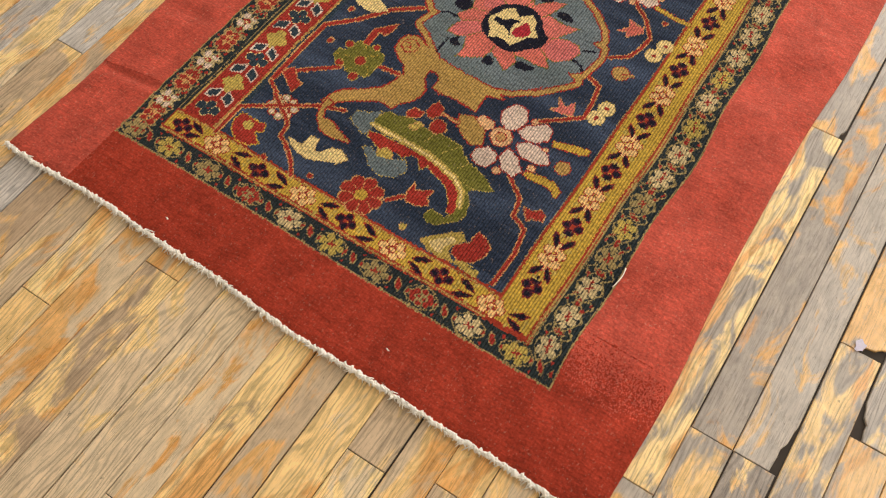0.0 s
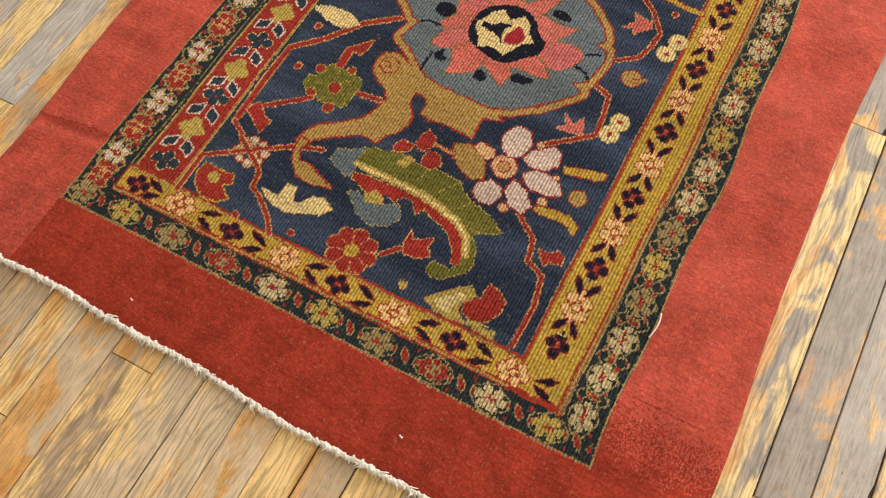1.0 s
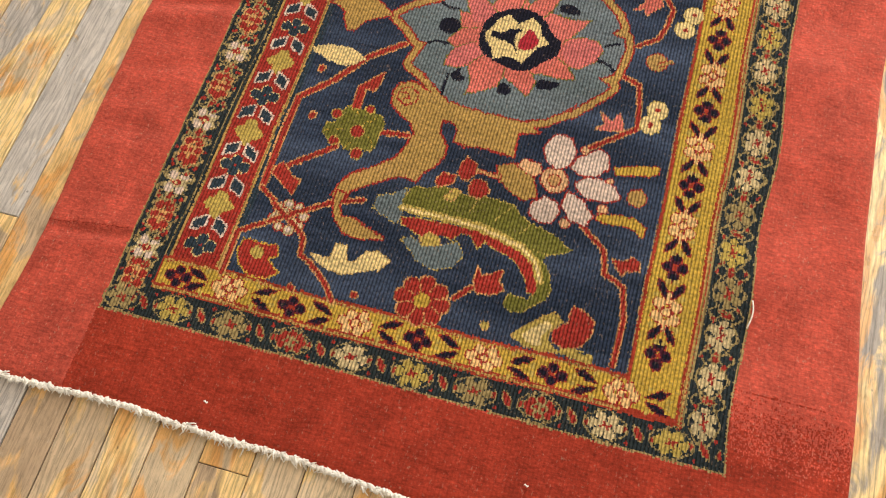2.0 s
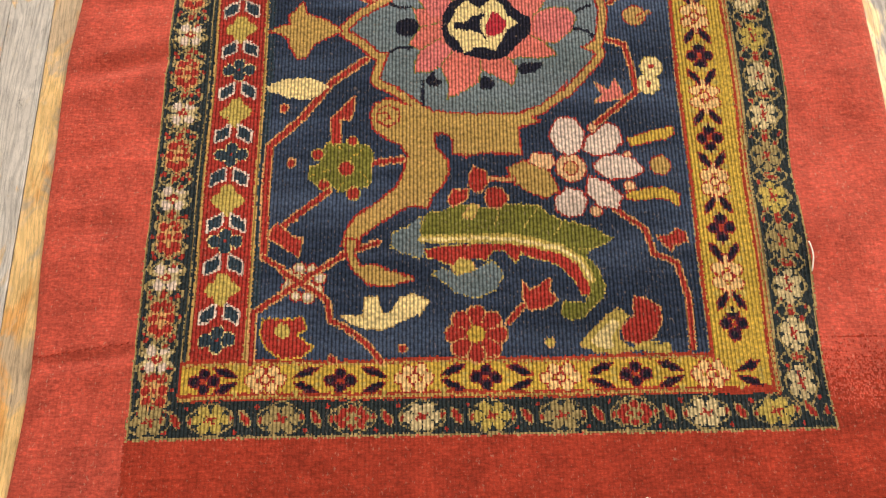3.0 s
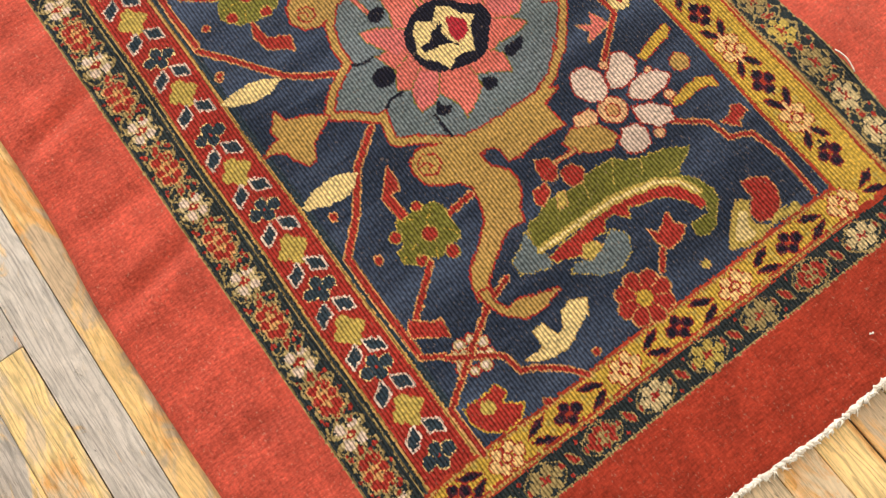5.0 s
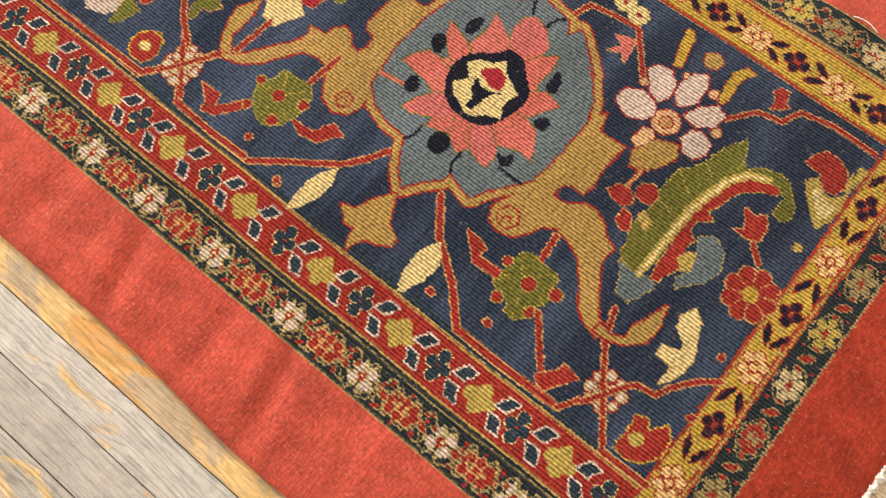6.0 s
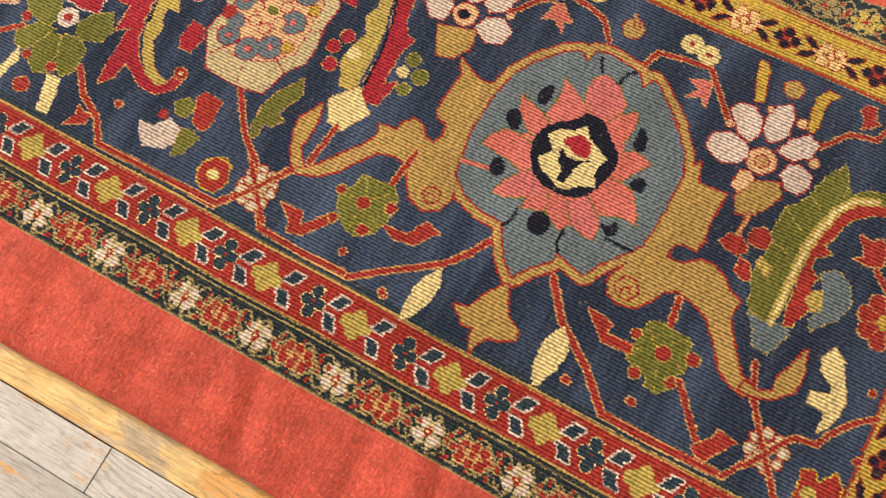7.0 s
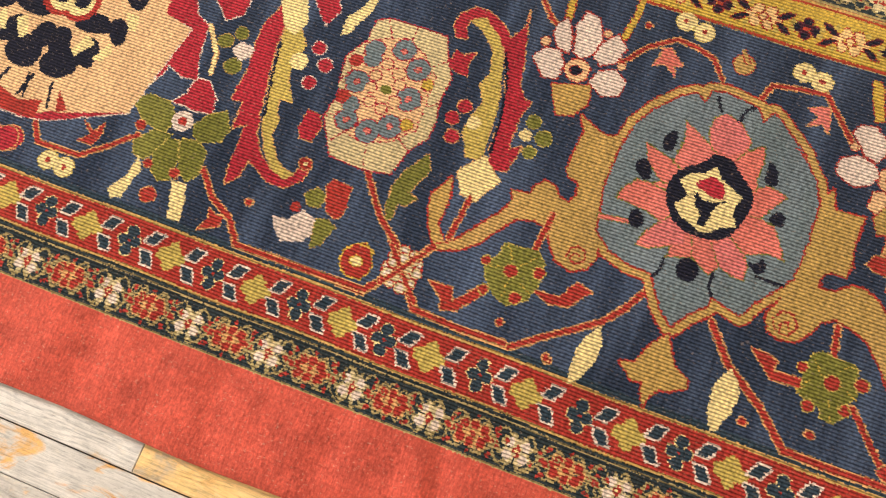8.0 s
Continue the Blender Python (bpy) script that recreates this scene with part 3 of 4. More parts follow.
fill("black", [(382, 503), (374, 493), (374, 474), (364, 477), (353, 478), (342, 480), (342, 489), (358, 490), (365, 499)])
line("black", 2, [(372, 481), (381, 463)])
begin("leaf_motif", "golden trefoil leaf beside the medallion")
fill("gold", [(160, 523), (164, 506), (185, 499), (207, 483), (189, 473), (175, 466), (166, 448), (156, 445), (146, 461), (145, 472), (134, 480), (120, 484), (137, 491), (147, 491), (144, 504)], "red", 2.2)
begin("rosette", "olive rosette with red dots on a red stem")
line("red", 6, [(241, 304), (280, 310)], "tan", 1.6)
line("red", 6, [(197, 272), (150, 233)], "tan", 1.6)
fill("red", [(142, 235), (160, 219), (171, 216), (168, 194), (134, 218), (137, 229)], "tan", 1.6)
fill("red", [(226, 393), (224, 369), (220, 361), (209, 363), (210, 329), (200, 329), (198, 362)], "tan", 1.6)
fill("olive", [(226, 331), (241, 327), (247, 316), (244, 303), (245, 283), (240, 275), (226, 276), (211, 270), (199, 279), (188, 278), (174, 287), (176, 303), (187, 305), (189, 323), (195, 330), (208, 330)], "ochre", 1)
dots("red", [(216, 299, 8.5), (223, 333, 5.5), (184, 318, 6.5), (225, 268, 7.0), (192, 280, 6.0)], "ochre", 1.4)
line("mustard", 1.2, [(212, 324), (193, 333)])
line("mustard", 1.2, [(222, 312), (237, 324)])
line("mustard", 1.2, [(231, 296), (241, 284)])
line("mustard", 1.2, [(213, 282), (207, 270)])
line("mustard", 1.2, [(200, 299), (177, 292)])
begin("rosette", "olive rosette with red dots on a red stem")
line("red", 6, [(247, 654), (298, 650)], "tan", 1.6)
fill("red", [(172, 758), (173, 730), (157, 725), (185, 701), (179, 692), (150, 716), (144, 734), (157, 738)], "tan", 1.6)
fill("red", [(204, 640), (206, 609), (229, 596), (223, 578), (198, 596), (194, 620)], "tan", 1.6)
fill("olive", [(198, 698), (217, 705), (227, 691), (246, 690), (247, 672), (250, 650), (239, 638), (222, 636), (208, 637), (190, 643), (175, 664), (181, 680)], "ochre", 1)
dots("red", [(216, 672, 8.0), (218, 703, 5.5), (225, 640, 6.5), (187, 657, 6.5), (184, 695, 5.5)], "ochre", 1.4)
line("mustard", 1.2, [(217, 686), (213, 697)])
line("mustard", 1.2, [(230, 675), (245, 684)])
line("mustard", 1.2, [(226, 663), (243, 648)])
line("mustard", 1.2, [(207, 659), (198, 642)])
line("mustard", 1.2, [(201, 671), (181, 672)])
begin("pomegranate", "red pomegranate motif with a cream centre")
fill("red", [(134, 124), (155, 123), (175, 126), (179, 114), (168, 107), (186, 94), (176, 84), (156, 81), (140, 91), (131, 109)], "mustard", 1.8)
dots("ochre", [(155, 111, 8.0)])
begin("pomegranate", "small red pomegranate motif")
fill("red", [(161, 868), (177, 864), (189, 847), (181, 833), (163, 833), (148, 845), (146, 858)], "mustard", 1.8)
dots("cream", [(165, 852, 6.5)], "mustard", 1.5)
begin("pomegranate", "small red pomegranate motif")
fill("red", [(154, 865), (172, 867), (185, 854), (183, 836), (163, 828), (145, 835), (144, 852)], "mustard", 1.8)
dots("cream", [(164, 848, 6.5)], "mustard", 1.5)
begin("cream_blossom", "pale pink blossom crossed by red stems")
pale_cluster(175, 165)
line("red", 5, [(194, 182), (153, 153)], "tan", 1.2)
line("red", 5, [(150, 178), (194, 151)], "tan", 1.2)
begin("cream_blossom", "pale pink blossom crossed by red stems")
pale_cluster(178, 794)
line("red", 5, [(197, 810), (151, 776)], "tan", 1.2)
line("red", 5, [(152, 814), (199, 779)], "tan", 1.2)
begin("cream_blossom", "pale pink blossom crossed by red stems")
pale_cluster(169, 792)
line("red", 5, [(197, 816), (141, 765)], "tan", 1.2)
line("red", 5, [(150, 811), (199, 777)], "tan", 1.2)
begin("leaf_motif", "cream leaf motif")
fill("cream", [(115, 568), (133, 573), (156, 572), (174, 566), (190, 555), (171, 547), (152, 547), (128, 556)])
begin("leaf_motif", "cream leaf motif")
fill("cream", [(196, 406), (174, 419), (154, 418), (135, 415), (119, 408), (124, 401), (144, 394), (163, 389), (182, 393)])
begin("bird_motif", "cream swallow-tailed leaf motif")
fill("cream", [(216, 128), (239, 127), (242, 148), (255, 149), (260, 129), (269, 131), (278, 146), (292, 151), (310, 142), (300, 128), (278, 120), (259, 112), (238, 115), (222, 122)], "gold", 0.8)
begin("white_flower", "white five-petalled flower with a golden calyx")
fill("mustard", [(528, 263), (551, 269), (572, 269), (587, 260), (585, 247), (567, 258), (548, 255), (529, 256)], "red", 1.2)
fill("mustard", [(535, 331), (566, 341), (589, 345), (588, 333), (566, 328), (539, 322)], "red", 1.2)
dots("gold", [(569, 297, 11.0)], "red", 1.4)
fill("gold", [(419, 303), (441, 298), (448, 283), (455, 266), (441, 258), (423, 265), (407, 277), (400, 295)], "red", 1.8)
fill("sand", [(429, 313), (449, 311), (453, 300), (445, 291), (423, 302)], "red", 1.4)
line("tan", 5, [(405, 281), (376, 284)], "red", 1.3)
fill("white", [(515, 351), (526, 346), (529, 327), (516, 314), (495, 310), (485, 317), (491, 333)], "red", 1.8)
fill("white", [(506, 308), (523, 311), (542, 304), (550, 292), (536, 283), (514, 281), (498, 290), (495, 298)], "red", 1.8)
fill("white", [(489, 284), (508, 277), (524, 260), (517, 244), (499, 248), (485, 265)], "red", 1.8)
fill("white", [(463, 269), (480, 266), (485, 254), (479, 239), (464, 235), (451, 242), (451, 257)], "red", 1.8)
fill("white", [(462, 359), (478, 356), (487, 338), (483, 320), (472, 310), (456, 316), (448, 334), (454, 351)], "red", 1.8)
dots("sand", [(533, 272, 6.0), (494, 242, 6.0), (534, 311, 4.0), (497, 345, 5.0)], "red", 1.2)
dots("sand", [(470, 294, 16.0)], "red", 1.8)
dots("tan", [(470, 294, 7.0)], "red", 1.8)
begin("white_flower", "white five-petalled flower with a golden calyx")
fill("gold", [(456, 706), (462, 684), (469, 660), (444, 656), (424, 668), (419, 688)], "red", 1.6)
line("mustard", 8, [(546, 643), (577, 638), (603, 636)], "red", 1.2)
line("mustard", 8, [(546, 717), (574, 719)], "red", 1.2)
fill("white", [(483, 741), (499, 730), (501, 712), (485, 701), (464, 703), (461, 720)], "red", 1.8)
fill("white", [(533, 727), (546, 717), (523, 704), (501, 701), (504, 717), (521, 728)], "red", 1.8)
fill("white", [(505, 696), (541, 704), (563, 697), (559, 679), (533, 669), (508, 674), (500, 686)], "red", 1.8)
fill("white", [(509, 671), (529, 667), (547, 651), (532, 637), (509, 642), (498, 660)], "red", 1.8)
fill("white", [(473, 664), (491, 658), (499, 639), (488, 623), (467, 625), (460, 644)], "red", 1.8)
dots("sand", [(507, 733, 6.0), (543, 664, 5.0), (506, 634, 5.0)], "red", 1.2)
dots("sand", [(483, 683, 15.0)], "red", 1.8)
dots("black", [(482, 685, 6.5)], "red", 1.2)
begin("bead_motif", "pale yellow double bead with red dots")
dots("cream", [(573, 424, 12.5), (568, 401, 12.5)], "ochre", 1)
dots("red", [(573, 424, 3.4), (568, 401, 3.4)])
begin("bead_motif", "pale yellow double bead with red dots")
dots("cream", [(591, 577, 12.5), (583, 552, 12.5)], "ochre", 1)
dots("red", [(591, 577, 3.4), (583, 552, 3.4)])
begin("bead_motif", "pale yellow double bead with red dots")
dots("cream", [(150, 1260, 12.5), (148, 1236, 12.5)], "ochre", 1)
dots("red", [(150, 1260, 3.4), (148, 1236, 3.4)])
begin("bud_motif", "small golden bud above the medallion")
dots("gold", [(557, 494, 13.0)], "red", 1.4)
line("gold", 5, [(575, 499), (562, 491)], "red", 1.2)
begin("curved_leaf", "olive serrated curved leaf with a red and cream rib")
fill("slate", [(301, 240), (300, 220), (306, 202), (302, 191), (281, 198), (269, 205), (270, 221), (286, 227)], "ochre", 1)
fill("slate", [(378, 186), (389, 172), (379, 153), (360, 145), (338, 150), (326, 162), (314, 172), (324, 180), (339, 171), (359, 177)], "ochre", 1)
fill("red", [(305, 201), (325, 204), (361, 206), (392, 205), (425, 201), (453, 194), (472, 180), (480, 159), (483, 144), (472, 146), (465, 164), (449, 180), (436, 186), (422, 188), (409, 196), (402, 184), (391, 197), (380, 199), (370, 187), (357, 191), (338, 181), (323, 187), (308, 192)], "ochre", 1.2)
fill("ochre", [(343, 191), (355, 187), (359, 177), (343, 171), (332, 178)], "tan", 0.8)
fill("olive", [(306, 242), (313, 245), (330, 246), (338, 256), (355, 252), (371, 248), (390, 251), (412, 250), (432, 248), (443, 237), (456, 230), (470, 228), (488, 222), (511, 209), (485, 197), (478, 190), (490, 177), (498, 156), (494, 142), (483, 134), (471, 121), (459, 120), (449, 127), (452, 140), (465, 138), (475, 137), (483, 150), (483, 168), (474, 188), (454, 202), (429, 211), (398, 217), (368, 218), (339, 217), (316, 215), (300, 220)], "ochre", 1)
line("cream", 4.0, [(303, 213), (329, 213), (363, 213), (397, 211), (427, 205), (453, 198), (473, 184), (483, 163)], "ochre", 3.2)
line("olive", 2, [(321, 235), (379, 238), (430, 228), (478, 206)])
line("ochre", 1.2, [(355, 252), (346, 236)])
line("ochre", 1.2, [(390, 251), (382, 228)])
line("ochre", 1.2, [(432, 248), (414, 226)])
line("ochre", 1.2, [(456, 230), (447, 215)])
line("ochre", 1.2, [(485, 197), (467, 199)])
fill("red", [(361, 299), (375, 293), (377, 278), (367, 267), (355, 275), (356, 288)], "tan", 1.4)
fill("red", [(377, 272), (392, 271), (399, 258), (391, 249), (377, 248), (373, 260)], "tan", 1.4)
fill("red", [(338, 272), (355, 271), (352, 260), (337, 251), (331, 259)], "tan", 1.4)
fill("ochre", [(357, 254), (367, 252), (358, 237), (347, 238)], "tan", 1)
begin("red_flower", "red eight-petalled flower with a bud")
PETALS = [(359 + 23 * math.cos(k * math.tau / 8), 105 + 21 * math.sin(k * math.tau / 8), 9.6) for k in range(8)]
dots("red", PETALS, "tan", 1.6)
dots("red", [(359, 105, 20)])
for k in range(8):
    line("tan", 1.4, [(359, 105), (359 + 29 * math.cos((k + 0.5) * math.tau / 8), 105 + 27 * math.sin((k + 0.5) * math.tau / 8))])
dots("mustard", [(359, 105, 9.5)], "red", 1)
line("red", 5, [(393, 118), (408, 136)], "tan", 1.4)
fill("red", [(409, 163), (416, 152), (425, 157), (439, 166), (437, 152), (446, 142), (431, 133), (415, 132), (409, 143)], "tan", 1.6)
dots("ochre", [(436, 96, 5.0)], "tan", 0.8)
begin("bud_motif", "cream bud motif")
fill("ochre", [(508, 130), (520, 121), (508, 108), (507, 95), (522, 84), (502, 81), (483, 84), (467, 93), (479, 107)], "gold", 1)
fill("cream", [(504, 119), (509, 113), (500, 98), (502, 88), (489, 87), (478, 95), (487, 107)])
begin("bud_motif", "crimson bud motif")
fill("red", [(528, 143), (541, 139), (554, 130), (553, 113), (543, 97), (529, 90), (513, 95), (511, 108), (526, 122), (526, 134)], "tan", 1.2)
begin("leaf_motif", "cream ground leaf")
fill("ochre", [(515, 86), (540, 82), (560, 80), (559, 90), (535, 94)])
begin("star_dot", "tiny red star")
dots("red", [(132, 599, 4.2)], "tan", 1.5)
begin("star_dot", "tiny red star")
dots("red", [(143, 379, 4.2)], "tan", 1.5)
begin("star_dot", "tiny red star")
dots("red", [(155, 309, 4.2)], "tan", 1.5)
begin("star_dot", "tiny red star")
dots("red", [(281, 92, 4.2)], "tan", 1.5)
begin("star_dot", "tiny red star")
dots("red", [(207, 81, 4.2)], "tan", 1.5)
begin("star_dot", "tiny red star")
dots("red", [(186, 999, 4.2)], "tan", 1.5)
begin("star_dot", "tiny red star")
dots("red", [(134, 602, 4.2)], "tan", 1.5)
begin("star_dot", "tiny red star")
dots("red", [(571, 620, 4.2)], "tan", 1.5)
begin("star_dot", "tiny red star")
dots("red", [(154, 665, 4.2)], "tan", 1.5)
begin("curved_leaf", "crimson and yellow curved leaf with a cream base")
fill("crimson", [(475, 840), (491, 850), (510, 844), (524, 830), (523, 810), (509, 786), (496, 775), (516, 762), (541, 765), (498, 756), (472, 748), (442, 743), (425, 731), (425, 721), (403, 728), (375, 729), (358, 727), (366, 714), (330, 721), (326, 742), (356, 750), (391, 750), (421, 756), (450, 764), (479, 777), (498, 795), (507, 816), (506, 829), (493, 833), (478, 826)], "tan", 1.4)
fill("ochre", [(504, 831), (513, 814), (493, 789), (471, 775), (441, 767), (412, 759), (373, 756), (333, 754), (331, 773), (360, 788), (387, 784), (405, 778), (425, 790), (444, 783), (474, 791), (494, 811)], "tan", 0.8)
line("black", 3.4, [(476, 774), (436, 758), (391, 750), (347, 747)])
fill("cream", [(311, 776), (327, 763), (341, 750), (326, 736), (315, 723), (295, 735), (280, 742), (284, 762)], "tan", 1)
line("red", 6, [(283, 749), (228, 755)], "tan", 1.5)
dots("crimson", [(392, 797, 8.5), (373, 806, 8.5), (350, 798, 9.0)], "tan", 1.2)
dots("cream", [(376, 779, 9.0)])
dots("olive", [(401, 710, 9.0), (384, 692, 10.0), (362, 703, 8.0)], "ochre", 1)
dots("cream", [(382, 714, 8.0)])
begin("star_motif", "red star-shaped bud")
fill("crimson", [(436, 838), (459, 834), (455, 823), (464, 810), (446, 813), (430, 809), (431, 825)], "tan", 1.2)
begin("star_motif", "red star-shaped bud")
fill("crimson", [(295, 981), (323, 980), (320, 962), (307, 953), (284, 959), (283, 974)], "tan", 1.2)
begin("hexagon_flower", "pale hexagonal flower filled with pink and blue florets")
fill("bone", [(465, 944), (473, 930), (473, 891), (472, 851), (451, 844), (420, 827), (387, 829), (361, 823), (337, 824), (314, 841), (280, 851), (274, 886), (276, 930), (302, 945), (322, 957), (352, 951), (375, 957), (406, 962), (433, 946)], "crimson", 1.8)
fill("sand", [(440, 933), (453, 899), (438, 870), (414, 846), (370, 843), (341, 842), (318, 867), (306, 900), (311, 926), (341, 936), (362, 947), (403, 948)], "crimson", 1.3)
line("crimson", 1.6, [(473, 930), (447, 916)])
line("crimson", 1.6, [(473, 891), (451, 892)])
line("crimson", 1.6, [(442, 837), (427, 854)])
line("crimson", 1.6, [(383, 829), (374, 843)])
line("crimson", 1.6, [(314, 841), (325, 858)])
line("crimson", 1.6, [(274, 886), (308, 893)])
line("crimson", 1.6, [(293, 937), (311, 925)])
line("crimson", 1.6, [(323, 954), (337, 937)])
line("crimson", 1.6, [(375, 957), (391, 947)])
line("crimson", 1.6, [(433, 946), (432, 936)])
dots("slate", [(427, 931, 12.2), (437, 896, 14.2), (417, 870, 14.9), (376, 866, 15.5), (335, 874, 14.9), (321, 898, 14.9), (326, 929, 13.5), (347, 931, 10.8), (378, 936, 14.9), (413, 929, 10.8)], "crimson", 1.3)
dots("salmon", [(435, 895, 3.5), (417, 870, 4.0), (376, 866, 4.0), (335, 874, 4.0), (321, 898, 4.0), (326, 929, 3.5), (378, 936, 4.0)], "crimson", 0.8)
dots("red", [(405, 949, 8.0), (354, 945, 8.5)], "crimson", 1)
dots("mustard", [(402, 851, 7.5), (344, 855, 7.5)], "crimson", 1.2)
dots("sand", [(412, 909, 7.0), (404, 890, 7.5), (390, 884, 7.0), (367, 881, 7.5), (353, 893, 7.0), (358, 910, 7.0), (376, 917, 7.0), (393, 917, 7.0)], "crimson", 1.4)
dots("olive", [(379, 897, 6.5)])
begin("leaf_motif", "olive serrated leaf")
fill("olive", [(319, 815), (300, 806), (278, 816), (264, 821), (261, 809), (248, 819), (248, 830), (226, 829), (225, 835), (241, 842), (268, 843), (291, 834)], "tan", 1.1)
begin("bird_motif", "cream and olive bud motif with a red cap")
fill("white", [(181, 967), (184, 945), (201, 934), (196, 917), (180, 909), (164, 918), (155, 943), (166, 956)])
fill("olive", [(218, 939), (233, 929), (227, 914), (210, 917), (207, 929)], "gold", 1)
fill("olive", [(196, 915), (201, 900), (194, 889), (168, 896), (159, 908)], "gold", 1)
fill("red", [(237, 919), (250, 914), (248, 889), (213, 886), (203, 894), (210, 907)], "tan", 1)
dots("red", [(201, 944, 6.5)])
begin("curved_leaf", "crimson and yellow curved leaf with a curled tip")
fill("crimson", [(446, 1070), (416, 1080), (382, 1081), (350, 1075), (303, 1078), (305, 1062), (268, 1058), (278, 1045), (247, 1043), (216, 1040), (196, 1037), (213, 1023), (235, 1022), (227, 1006), (217, 990), (217, 967), (233, 950), (255, 945), (258, 955), (238, 962), (229, 973), (232, 990), (247, 1010), (269, 1026), (306, 1037), (351, 1047), (391, 1053), (417, 1054)], "tan", 1.4)
fill("ochre", [(426, 1053), (426, 1033), (404, 1017), (377, 1023), (353, 1020), (324, 1002), (323, 1019), (305, 1015), (295, 1007), (275, 1009), (250, 990), (240, 978), (237, 961), (227, 972), (234, 990), (252, 1008), (285, 1027), (337, 1041), (380, 1048)], "tan", 0.8)
line("black", 3, [(394, 1049), (345, 1041), (296, 1029)])
fill("cream", [(453, 1075), (468, 1042), (435, 1027), (412, 1037), (417, 1053)])
dots("cream", [(380, 1017, 12.0)])
dots("crimson", [(406, 999, 9.0), (386, 982, 9.5), (357, 993, 9.0)], "white", 1.2)
dots("red", [(255, 954, 8.0)], "tan", 1.4)
dots("cream", [(255, 954, 2.6)])
begin("bud_motif", "olive and white bud cluster")
dots("olive", [(375, 1119, 10.0), (391, 1103, 9.0), (345, 1096, 11.0)], "gold", 1)
fill("white", [(368, 1107), (381, 1097), (376, 1077), (361, 1080), (354, 1092)])
line("cream", 5, [(389, 1148), (354, 1123), (327, 1118)], "tan", 1)
begin("blossom", "crimson blossom")
fill("crimson", [(435, 1165), (450, 1112), (417, 1113), (402, 1131)], "white", 1.4)
fill("crimson", [(468, 1031), (481, 1004), (463, 993), (438, 1004)], "white", 1.2)
begin("leaf_motif", "pale cream leaf")
fill("cream", [(495, 963), (475, 970), (458, 983), (432, 980), (437, 971), (458, 963), (477, 954), (494, 953)])
begin("olive_flower", "olive flower with a cream eye and pale petals", "W")
fill("crimson", [(275, 1147), (291, 1135), (315, 1131), (316, 1113), (297, 1096), (277, 1091), (273, 1115), (275, 1129)], "white", 1.6)
fill("olive", [(258, 1195), (274, 1179), (274, 1149), (256, 1131), (232, 1138), (238, 1169)], "ochre", 1.2)
fill("olive", [(211, 1170), (233, 1151), (234, 1126), (213, 1133), (192, 1147), (195, 1163)], "ochre", 1.2)
fill("olive", [(204, 1138), (228, 1129), (230, 1114), (205, 1105), (180, 1104), (172, 1117), (183, 1132)], "ochre", 1.2)
fill("olive", [(234, 1113), (238, 1090), (228, 1075), (197, 1072), (184, 1083), (195, 1099)], "ochre", 1.2)
fill("olive", [(255, 1106), (274, 1095), (286, 1075), (265, 1061), (246, 1064), (237, 1089), (243, 1100)], "ochre", 1.2)
dots("white", [(255, 1122, 14.0)])
dots("red", [(255, 1122, 6.0)])
dots("red", [(232, 1171, 6.5), (189, 1139, 5.5), (189, 1101, 6.5)], "tan", 1.2)
dots("red", [(152, 1121, 10.0)], "tan", 1.2)
fill("cream", [(195, 1155), (166, 1158), (142, 1171), (132, 1164), (137, 1150), (162, 1147), (180, 1143)])
fill("cream", [(179, 1101), (151, 1092), (132, 1087), (134, 1070), (161, 1075), (182, 1081)])
begin("vine", "red vine stem edged in tan")
line("red", 5.5, [(191, 1302), (167, 1286), (168, 1227), (195, 1193), (219, 1168)], "tan", 1.6)
fill("red", [(186, 1238), (198, 1226), (213, 1244), (203, 1224), (219, 1215), (198, 1213), (185, 1218)], "tan", 1)
begin("palmette", "large cream palmette with a crimson outer leaf", "W")
fill("crimson", [(197, 1393), (191, 1356), (193, 1315), (199, 1285), (213, 1259), (238, 1247), (247, 1219), (272, 1199), (305, 1175), (320, 1175), (310, 1152), (312, 1131), (343, 1142), (388, 1150), (398, 1170), (446, 1198), (376, 1513), (240, 1488)], "white", 1.4)
fill("sand", [(211, 1401), (210, 1367), (195, 1337), (199, 1310), (219, 1279), (242, 1258), (270, 1231), (296, 1207), (321, 1206), (362, 1211), (405, 1215), (453, 1230), (376, 1513), (240, 1488)])
fill("red", [(221, 1373), (211, 1341), (193, 1319), (192, 1348), (195, 1375)])
fill("red", [(210, 1284), (240, 1294), (218, 1272)])
fill("black", smooth([(279, 1340), (295, 1332), (300, 1305), (289, 1287), (267, 1288), (253, 1305), (254, 1331), (266, 1340)]))
fill("black", smooth([(308, 1305), (325, 1289), (312, 1269), (287, 1269), (276, 1275), (285, 1297)]))
fill("black", smooth([(349, 1276), (361, 1269), (357, 1252), (330, 1243), (318, 1251), (330, 1268)]))
fill("black", smooth([(298, 1372), (323, 1364), (325, 1344), (307, 1334), (283, 1347), (283, 1366)]))
fill("black", smooth([(335, 1419), (360, 1398), (350, 1362), (329, 1359), (325, 1383)]))
fill("black", smooth([(400, 1280), (411, 1261), (396, 1240), (377, 1244), (379, 1263)]))
line("black", 4, [(218, 1345), (250, 1338)])
line("black", 4, [(213, 1299), (247, 1309)])
fill("cream", [(315, 1401), (324, 1387), (297, 1374), (290, 1383)])
fill("cream", [(293, 1276), (323, 1262), (313, 1253), (294, 1260)])
fill("cream", [(371, 1262), (370, 1244), (349, 1236), (348, 1249)])
dots("red", [(362, 1327, 27.0)])
dots("cream", [(364, 1329, 21.0)])
dots("black", [(365, 1326, 11.0)])
